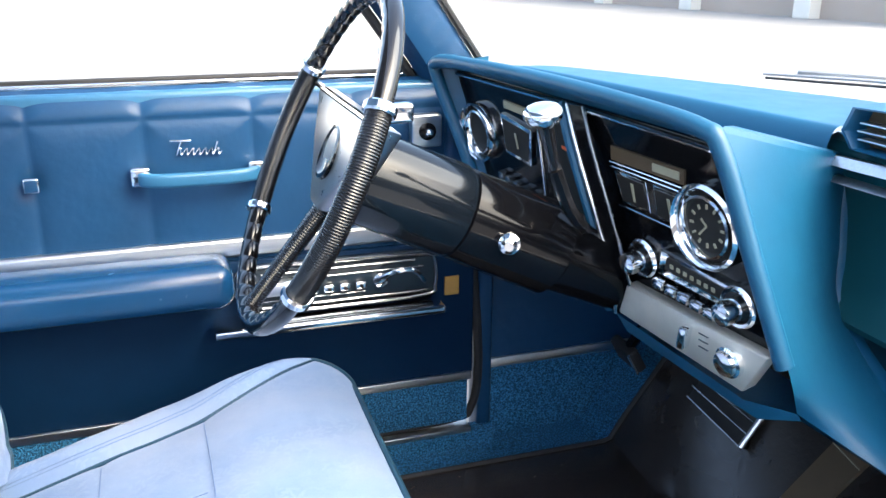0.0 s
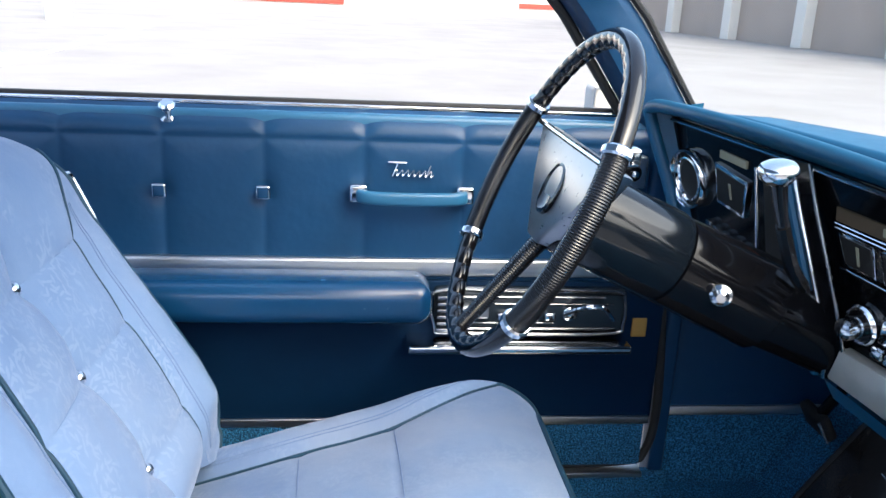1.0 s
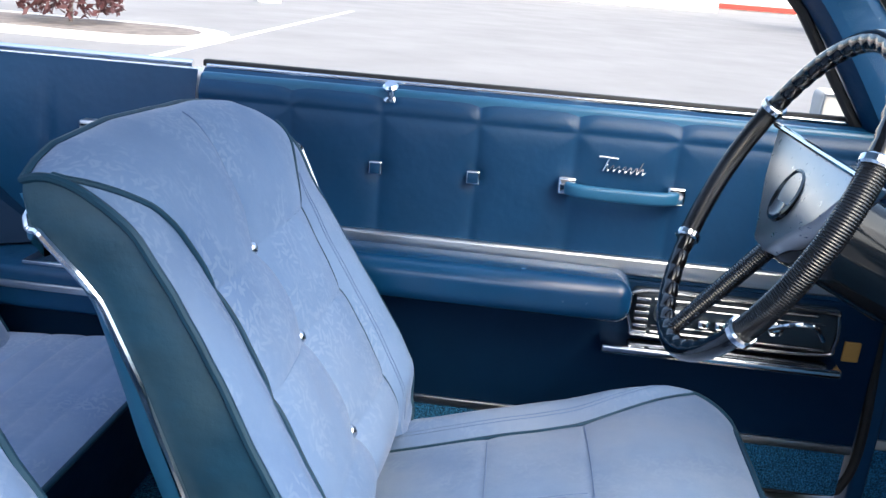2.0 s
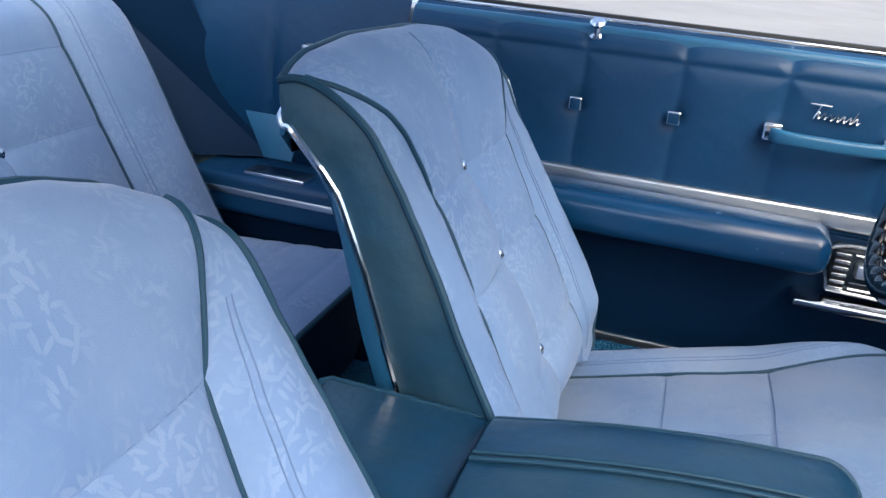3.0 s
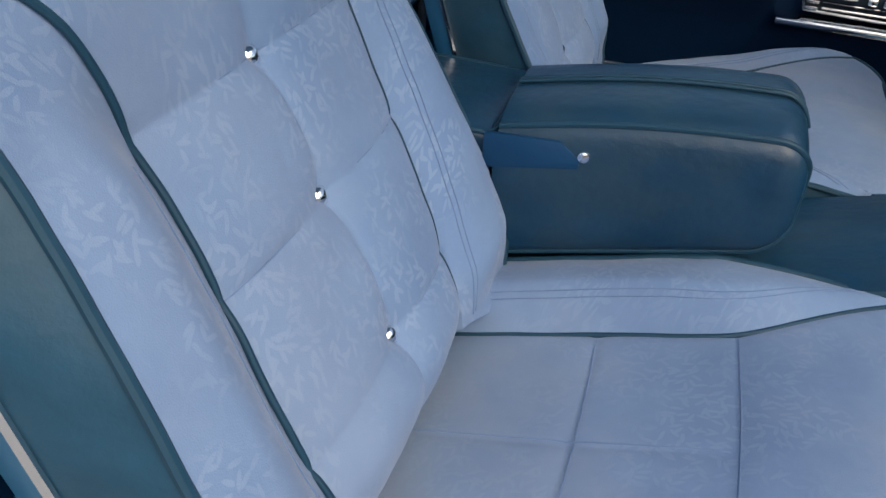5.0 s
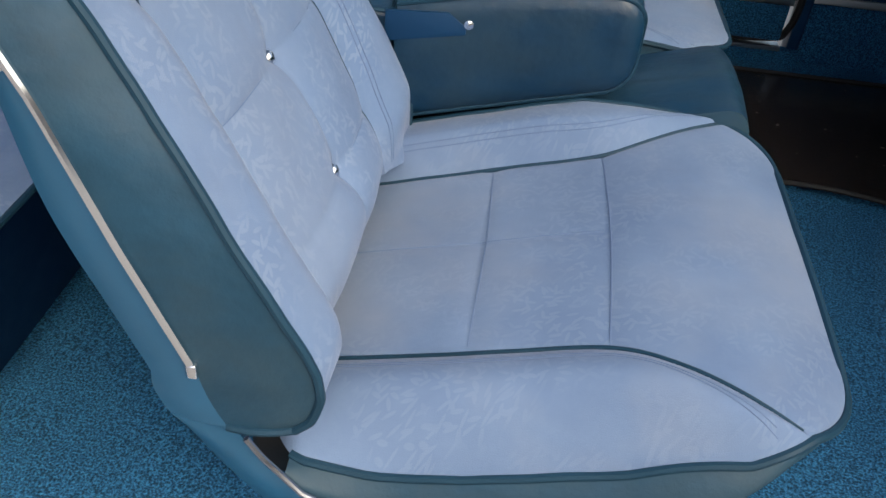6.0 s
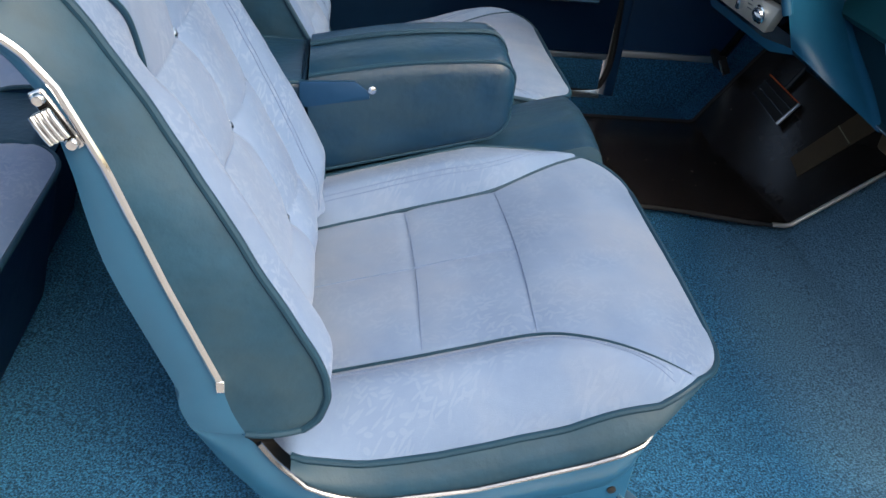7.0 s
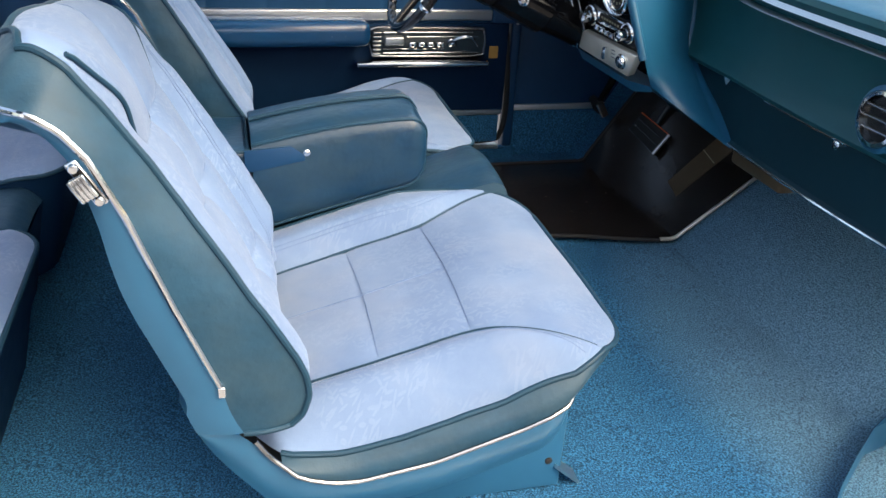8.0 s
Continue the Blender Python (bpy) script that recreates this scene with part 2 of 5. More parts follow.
# ---- mesh helpers ----
def mesh_object(name, bm, mat, smooth=True):
    me = bpy.data.meshes.new(name)
    bmesh.ops.recalc_face_normals(bm, faces=bm.faces)
    bm.to_mesh(me)
    bm.free()
    if smooth:
        me.polygons.foreach_set("use_smooth", [True] * len(me.polygons))
        me.set_sharp_from_angle(angle=radians(40))
    me.materials.append(mat)
    return new(name, me)


def part(name, bm, mat, parent, label="", smooth=True):
    ob = mesh_object(name, bm, mat, smooth)
    ob.parent = parent
    if parent is not None:
        ob.matrix_parent_inverse = Matrix.Translation(parent.matrix_basis.translation).inverted()
    return tagged(ob, label)


def thing(name, label, category, at=(0, 0, 0), group="", kind=""):
    ob = new(name)
    ob.empty_display_size = 0.05
    ob.matrix_basis = Matrix.Translation(at)
    return tagged(ob, label, category, group, kind)


def sheet(nu, nv, f, close_u=False):
    """A surface of nu by nv points, f(a, b) for a and b from 0 to 1."""
    bm = bmesh.new()
    rows = [[bm.verts.new(f(i / (nu - 1) if not close_u else i / nu, j / (nv - 1))) for i in range(nu)] for j in range(nv)]
    for j in range(nv - 1):
        for i in range(nu if close_u else nu - 1):
            k = (i + 1) % nu
            bm.faces.new((rows[j][i], rows[j][k], rows[j + 1][k], rows[j + 1][i]))
    return bm


def skin(rings, closed=False, cap=False):
    """Faces between rings of points, each ring as long as the next."""
    bm = bmesh.new()
    vs = [[bm.verts.new(p) for p in r] for r in rings]
    n = len(vs[0])
    for a, b in zip(vs, vs[1:]):
        for i in range(n if closed else n - 1):
            k = (i + 1) % n
            bm.faces.new((a[i], a[k], b[k], b[i]))
    if cap:
        bm.faces.new(vs[0])
        bm.faces.new(vs[-1])
    return bm


def tube(path, radius, segs=8, closed=False, flat=1.0):
    """A round bar along a path; radius may be a function of the way from 0 to 1."""
    pts = [Vector(p) for p in path]
    n = len(pts)
    rings = []
    up = Vector((0.13, 0.21, 0.97)).normalized()
    for i, p in enumerate(pts):
        a = pts[(i - 1) % n] if closed else pts[max(i - 1, 0)]
        b = pts[(i + 1) % n] if closed else pts[min(i + 1, n - 1)]
        t = (b - a).normalized()
        s = t.cross(up)
        s = s.normalized() if s.length > 1e-4 else t.orthogonal().normalized()
        q = s.cross(t)
        up = q
        r = radius(i / max(n - 1, 1)) if callable(radius) else radius
        rings.append([p + s * (math.cos(k * math.tau / segs) * r) + q * (math.sin(k * math.tau / segs) * r * flat) for k in range(segs)])
    if closed:
        rings.append(rings[0])
        bm = skin(rings, closed=True)
        bmesh.ops.remove_doubles(bm, verts=bm.verts, dist=1e-6)
        return bm
    return skin(rings, closed=True, cap=True)


def curve(points, n):
    """A smooth curve through points, n samples."""
    p = [Vector(q) for q in points]
    p = [2 * p[0] - p[1]] + p + [2 * p[-1] - p[-2]]
    out = []
    segs = len(p) - 3
    for i in range(n):
        t = i / (n - 1) * segs
        k = min(int(t), segs - 1)
        t -= k
        a, b, c, d = p[k:k + 4]
        out.append(0.5 * (2 * b + (c - a) * t + (2 * a - 5 * b + 4 * c - d) * t * t + (3 * b - a - 3 * c + d) * t ** 3))
    return out


def rbox(lo, hi, bevel=0.004, segs=3, warp=None):
    bm = bmesh.new()
    bmesh.ops.create_cube(bm, size=1.0)
    lo, hi = Vector(lo), Vector(hi)
    for v in bm.verts:
        v.co = Vector([lo[k] + (v.co[k] + 0.5) * (hi[k] - lo[k]) for k in range(3)])
    if bevel:
        bmesh.ops.bevel(bm, geom=list(bm.edges), offset=bevel, segments=segs, profile=0.5, affect="EDGES")
    if warp:
        for v in bm.verts:
            v.co = warp(v.co)
    return bm


def lathe(profile, m, segs=32):
    """Turns (radius, height) pairs round the z axis of the pose m."""
    rings = [[m @ Vector((r * math.cos(k * math.tau / segs), r * math.sin(k * math.tau / segs), h)) for k in range(segs)] for r, h in profile]
    return skin(rings, closed=True, cap=True)


def slab(corners, thick, bevel=0.0):
    """A plate over a flat outline of corners, thick towards its back."""
    bm = bmesh.new()
    c = [Vector(p) for p in corners]
    nrm = (c[1] - c[0]).cross(c[2] - c[0]).normalized()
    a = [bm.verts.new(p) for p in c]
    b = [bm.verts.new(p - nrm * thick) for p in c]
    bm.faces.new(a)
    bm.faces.new(list(reversed(b)))
    n = len(c)
    for i in range(n):
        bm.faces.new((a[i], b[i], b[(i + 1) % n], a[(i + 1) % n]))
    if bevel:
        bmesh.ops.bevel(bm, geom=list(bm.edges), offset=bevel, segments=2, profile=0.5, affect="EDGES")
    return bm


def interp(table, x):
    """Straight lines between the (x, y) pairs of a table, level past its ends."""
    if x <= table[0][0]:
        return table[0][1]
    for (xa, ya), (xb, yb) in zip(table, table[1:]):
        if x <= xb:
            return ya + (yb - ya) * (x - xa) / (xb - xa)
    return table[-1][1]


def sampled(f, lo, hi, n=300):
    """A quick stand-in for a slow function of one number."""
    ys = [f(lo + (hi - lo) * i / n) for i in range(n + 1)]

    def g(x):
        t = max(0.0, min(n - 1e-6, (x - lo) / (hi - lo) * n))
        k = int(t)
        return ys[k] + (ys[k + 1] - ys[k]) * (t - k)
    return g


def smooth(x):
    x = max(0.0, min(1.0, x))
    return x * x * (3 - 2 * x)


def frame_to(axis, at):
    """A pose whose z axis runs along axis."""
    return Matrix.Translation(at) @ Vector(axis).to_track_quat("Z", "Y").to_matrix().to_4x4()


# ---- ground and the lot outside ----
def build_outside():
    g = sheet(60, 60, lambda a, b: ((a - 0.5) * 400, (b - 0.5) * 400, -0.35))
    tagged(mesh_object("ground", g, CONCRETE), "pale sunlit concrete parking lot", "ground", kind="structure")
    w = thing("boundary_wall", "beige block wall with pale pilasters round the lot", "wall", (13.5, 28, -0.35), kind="structure")
    a, b = Vector((12.0, 37.0, -0.35)), Vector((15.2, 12.0, -0.35))
    d = (b - a).normalized()
    nrm = Vector((-d.y, d.x, 0))
    part("wall", slab([a, b, b + Vector((0, 0, 5)), a + Vector((0, 0, 5))], 0.3), WALLMAT, w, smooth=False)
    for k in range(7):
        p = a + d * (0.4 + 4.05 * k)
        m = Matrix.Translation(p) @ Matrix.Rotation(math.atan2(d.y, d.x), 4, "Z")
        part("pilaster", rbox((-0.25, -0.35, 0), (0.25, 0.35, 5.1), 0.02, warp=lambda c: m @ c), PILLARMAT, w, smooth=False)
    # unseen wall, added behind the camera to hold back low sky light
    sw = thing("light_block_wall", "unseen beige wall added behind the camera to cut low sky light", "wall", (0, -9.0, -0.35), kind="structure")
    part("wall", rbox((-20, -9.3, -0.35), (20, -9.0, 2.5), 0.02), WALLMAT, sw, smooth=False)
    h = thing("far_building", "long white building with a red base band", "building", (0, 60, -0.35))
    part("wall", rbox((-45, 52, -0.35), (10, 60, 7), 0.02), WHITE, h, smooth=False)
    part("red_band", rbox((-45, 51.9, -0.3), (-0.5, 52.0, 0.15), 0.01), RED, h, "red painted base band", smooth=False)
    part("red_band", rbox((8.0, 64.9, -0.3), (18, 65.0, 0.05), 0.01), RED, h, "red painted base band", smooth=False)
    part("wing", rbox((7.5, 65, -0.35), (22, 70, 7), 0.02), WHITE, h, smooth=False)
    p = thing("lamp_post_base", "round white concrete base of a lamp post", "post base", (-7.6, 23, -0.35))
    part("base", lathe([(0.32, 0), (0.32, 1.1), (0.28, 1.16)], Matrix.Translation((-7.6, 23, -0.35))), WHITE, p)
    part("pole", lathe([(0.1, 1.16), (0.09, 6.0)], Matrix.Translation((-7.6, 23, -0.35)), 16), BRUSHED, p)
    k = thing("planter_island", "parking island with a pale kerb and brown gravel", "kerb", (-7.5, 12.5, -0.35))
    pts = [(-4.6 - 1.2 * (1 - math.cos(t)), 11.4 + 1.2 * math.sin(t), -0.27) for t in [i * math.pi / 10 - math.pi / 2 for i in range(11)]] + [(-14, 12.6, -0.27), (-14, 10.2, -0.27)]
    part("kerb", slab(pts, 0.12, 0.015), PILLARMAT, k)
    inner = [(-5.0 - 0.9 * (1 - math.cos(t)), 11.4 + 0.85 * math.sin(t), -0.262) for t in [i * math.pi / 10 - math.pi / 2 for i in range(11)]] + [(-13.8, 12.2, -0.262), (-13.8, 10.6, -0.262)]
    part("gravel", slab(inner, 0.01), STONE, k)
    rnd = random.Random(4)
    bush = thing("shrub", "dark reddish leafy shrub on the parking island", "shrub", (-7.0, 11.6, -0.26))
    bm = bmesh.new()
    for i in range(900):
        th, ph, rr = rnd.uniform(0, math.tau), math.acos(rnd.uniform(-0.3, 1)), 0.75 * rnd.uniform(0.45, 1.0) ** 0.5
        q = Vector((-7.0 + rr * math.sin(ph) * math.cos(th), 11.6 + rr * math.sin(ph) * math.sin(th), 0.05 + rr * 0.9 * math.cos(ph)))
        a_, b_ = Vector([rnd.uniform(-1, 1) for _ in range(3)]).normalized() * 0.07, Vector([rnd.uniform(-1, 1) for _ in range(3)]).normalized() * 0.04
        bm.faces.new([bm.verts.new(q - a_), bm.verts.new(q + b_), bm.verts.new(q + a_), bm.verts.new(q - b_)])
    part("leaves", bm, LEAF, bush, smooth=False)
    part("stem", tube([(-7.0, 11.6, -0.27), (-6.97, 11.6, 0.1), (-7.0, 11.62, 0.4)], 0.03), STONE, bush)
    s = thing("parking_line", "worn white painted parking line on concrete", "marking", (-5, 15, -0.346), kind="structure")
    part("paint", slab([(-4.7, 9.0, -0.344), (-4.55, 9.0, -0.344), (-5.0, 22, -0.344), (-5.15, 22, -0.344)], 0.004), PILLARMAT, s)


# ---- car body ----
def build_body():
    f = thing("floor", "deep blue loop-pile carpet over the flat car floor", "carpet", (0, 0, 0), kind="structure")

    def carpet(a, b):
        y = -0.79 + 1.57 * b
        x = -1.55 + 2.50 * a
        z = toe(x, y) + 0.006 * noise.noise((x * 3, y * 3, 0)) + 0.0015 * noise.noise((x * 14, y * 14, 2))
        return (x, y, z)
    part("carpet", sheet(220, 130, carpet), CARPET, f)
    s = thing("door_sill", "painted blue sill with an aluminium plate", "sill", (0, -0.74, 0), kind="structure")
    part("rocker", rbox((-1.2, -0.83, -0.16), (0.95, -0.76, -0.012), 0.012), SHELL, s)
    part("plate", rbox((-0.9, -0.828, -0.012), (0.75, -0.792, 0.006), 0.002), BRUSHED, s, "ribbed aluminium sill plate")
    u = thing("underbody", "dark underside of the car", "body", (0, 0, -0.1), kind="structure")
    part("pan", rbox((-2.2, -0.72, -0.14), (2.56, 0.80, -0.02), 0.02), RUBBER, u)
    r = thing("ceiling", "pale blue cloth headliner under the steel roof", "ceiling", (-0.7, 0, 1.08), kind="structure")
    part("headliner", sheet(24, 24, lambda a, b: (-0.07 - 0.75 * a, -0.60 + 1.20 * b, 1.11 + 0.05 * math.sin(math.pi * b) - 0.05 * (2 * a - 1) ** 4)), HEADLINER, r)
    part("roof", sheet(24, 24, lambda a, b: (-0.03 - 0.83 * a, -0.64 + 1.28 * b, 1.14 + 0.06 * math.sin(math.pi * b) - 0.05 * (2 * a - 1) ** 4)), PAINT, r)
    p = thing("windscreen_pillar", "blue vinyl-covered windscreen pillar with dark seal", "pillar", (0.36, 0.76, 0.7), kind="structure")
    for sg in (1, -1):
        prof = [(-0.055, 0.00), (-0.035, -0.025), (0.03, -0.018), (0.055, 0.0), (0.05, 0.03), (-0.05, 0.03)]
        base, top = Vector((0.412, 0.815 * sg, 0.64)), Vector((0.03, 0.665 * sg, 1.06))
        if sg < 0:
            base, top = base + Vector((0.16, -0.03, 0)), top + Vector((0.13, -0.03, 0.02))
        part("pillar", skin([[q + Vector((dx, sg * dy, 0)) for dx, dy in prof] for q in curve([base, base.lerp(top, 0.5) + Vector((0.02, 0.01 * sg, 0.01)), top, base.lerp(top, 1.2)], 16)], closed=True), VINYL_DOOR, p)
        part("seal", tube([base + Vector((-0.062, 0.012 * sg, 0)), base.lerp(top, 0.5) + Vector((-0.042, 0.022 * sg, 0.01)), top + Vector((-0.062, 0.01 * sg, 0))], 0.008), RUBBER, p, "black rubber seal")
        part("seal", tube([base + Vector((0.066, 0.0, 0)), base.lerp(top, 0.5) + Vector((0.086, 0.01 * sg, 0.01)), top + Vector((0.066, 0, 0))], 0.006), RUBBER, p, "black rubber seal")
    g = thing("windscreen", "clear curved windscreen glass", "window", (0.6, 0, 0.8), kind="structure")
    pane = part("pane", sheet(24, 10, lambda a, b: (0.42 - 0.46 * b + (1 - b) * 0.62 * (1 - (2 * a - 1) ** 2) ** 0.8 + 0.12 * b * (1 - (2 * a - 1) ** 2), (0.775 - 0.16 * b) * (2 * a - 1), 0.645 + 0.49 * b)), GLASS, g)
    pane.visible_shadow = False
    h = thing("bonnet", "pale painted bonnet beyond the windscreen", "bonnet", (1.8, 0, 0.6))
    part("panel", sheet(30, 30, lambda a, b: (1.12 + 1.5 * a - 0.10 * (2 * b - 1) ** 2, -0.85 + 1.7 * b, 0.61 - 0.05 * a - 0.10 * abs(2 * b - 1) ** 3)), PAINT, h)
    part("cowl", sheet(30, 6, lambda a, b: (0.95 + 0.17 * b - 0.45 * (2 * a - 1) ** 2 * (1 - 0.75 * b), -0.82 + 1.64 * a, 0.625 - 0.015 * b)), BRUSHED, h, "pale louvred cowl")
    w = thing("wiper", "dark wiper arm and blade at the windscreen foot", "wiper", (0.9, 0.3, 0.66))
    part("blade", tube(curve([(0.872, 0.668, 0.700), (0.915, 0.59, 0.702), (0.968, 0.50, 0.703), (1.0, 0.38, 0.703)], 14), 0.0045, flat=0.6), WIPER, w)
    part("arm", tube(curve([(0.90, 0.62, 0.708), (1.0, 0.50, 0.706), (1.05, 0.40, 0.69)], 10), 0.005), WIPER, w)
    part("rubber", tube(curve([(0.874, 0.664, 0.694), (0.915, 0.586, 0.695), (0.968, 0.496, 0.696), (1.0, 0.376, 0.696)], 14), 0.0022), RUBBER, w, "black rubber blade")
    kp = thing("passenger_kick_panel", "teal painted panel ahead of the open door", "side panel", (0.6, -0.64, 0.0), kind="structure")
    part("panel", slab([(0.49, -0.722, -0.05), (0.56, -0.668, -0.05), (0.637, -0.608, -0.05), (0.70, -0.572, -0.05), (0.80, -0.56, -0.05), (0.80, -0.56, 0.062), (0.70, -0.572, 0.060), (0.637, -0.604, 0.055), (0.56, -0.664, 0.052), (0.49, -0.718, 0.048)], 0.03, 0.003), SHELL, kp)
    q = thing("quarter_shell", "body side of the car behind the door", "body side", (-1.3, 0.86, 0.3), kind="structure")
    part("outer", rbox((-2.2, 0.83, -0.15), (-0.735, 0.90, 0.69), 0.02), PAINT, q)
    part("outer", rbox((0.42, 0.80, -0.15), (2.62, 0.90, 0.60), 0.03), PAINT, q)
    part("outer", rbox((-2.2, -0.90, -0.15), (-0.735, -0.80, 0.69), 0.02), PAINT, q)
    part("inner_trim", rbox((-1.54, -0.80, 0.0), (-0.74, -0.765, 0.68), 0.012), VINYL_DOOR, q, "dark blue quarter trim")
    part("outer", rbox((0.80, -0.90, -0.15), (2.62, -0.80, 0.60), 0.03), PAINT, q)
    part("nose_panel", rbox((2.56, -0.80, -0.15), (2.62, 0.80, 0.56), 0.02), PAINT, q)
    part("tail_panel", rbox((-2.26, -0.90, -0.15), (-2.20, 0.90, 0.69), 0.02), PAINT, q)
    part("boot_lid", rbox((-2.2, -0.80, 0.690), (-1.62, 0.80, 0.712), 0.008), PAINT, q)
    part("rear_shelf", rbox((-1.62, -0.79, 0.68), (-1.42, 0.79, 0.70), 0.005), VINYL, q)
    part("firewall", rbox((1.02, -0.80, -0.1), (1.06, 0.80, 0.62), 0.005), VINYL, q)
    part("rear_pillar", slab([(-1.62, 0.70, 0.69), (-0.93, 0.577, 1.07), (-0.74, 0.568, 1.10), (-1.40, 0.74, 0.69)], 0.05), VINYL_DOOR, q)
    part("rear_pillar", slab([(-1.62, -0.70, 0.69), (-0.93, -0.577, 1.07), (-0.74, -0.568, 1.10), (-1.40, -0.74, 0.69)], 0.05), VINYL_DOOR, q)
    part("rear_bulkhead", rbox((-1.60, -0.80, -0.05), (-1.55, 0.80, 0.69), 0.005), VINYL, q)


# ---- seats ----
PIPE_OUT = [(-0.26, 0.168), (-0.09, 0.166), (-0.05, 0.160), (0.0, 0.153), (0.06, 0.147), (0.125, 0.147), (0.15, 0.157), (0.17, 0.166), (0.19, 0.176), (0.21, 0.187), (0.23, 0.200), (0.25, 0.224), (0.26, 0.240), (0.27, 0.258), (0.30, 0.262)]
PIPE_IN = [(-0.26, 0.112), (-0.20, 0.114), (-0.16, 0.122), (-0.118, 0.137), (-0.07, 0.150), (-0.02, 0.159), (0.03, 0.165), (0.075, 0.169), (0.114, 0.178), (0.15, 0.194), (0.20, 0.216), (0.23, 0.228), (0.275, 0.252)]
EDGE_BACK = [(-0.216, 0.004), (-0.211, 0.023), (-0.19, 0.041), (-0.165, 0.050), (-0.14, 0.053), (-0.10, 0.054), (0.0, 0.050), (0.15, 0.046), (0.22, 0.042), (0.30, 0.036)]
PIPE_CUSH = [(-0.22, 0.160), (0.0, 0.168), (0.10, 0.169), (0.15, 0.172), (0.20, 0.196), (0.25, 0.227), (0.30, 0.258), (0.34, 0.285)]
EDGE_FAR = [(-0.25, 0.004), (-0.235, 0.013), (-0.20, 0.021), (-0.17, 0.025), (-0.10, 0.026), (0.04, 0.022), (0.13, 0.018), (0.30, 0.018)]
CROWN = [(-0.262, 0.288), (-0.235, 0.298), (-0.20, 0.306), (-0.10, 0.312), (0.0, 0.308), (0.073, 0.300), (0.156, 0.287), (0.20, 0.272), (0.23, 0.255), (0.262, 0.225)]
TUFTS = (0.122, 0.002, -0.134)
TRIM_Z = [(-0.381, 0.239), (-0.368, 0.217), (-0.351, 0.195), (-0.330, 0.178), (-0.308, 0.167), (-0.280, 0.160), (-0.25, 0.158), (-0.15, 0.174), (-0.03, 0.212), (0.045, 0.243), (0.09, 0.254)]


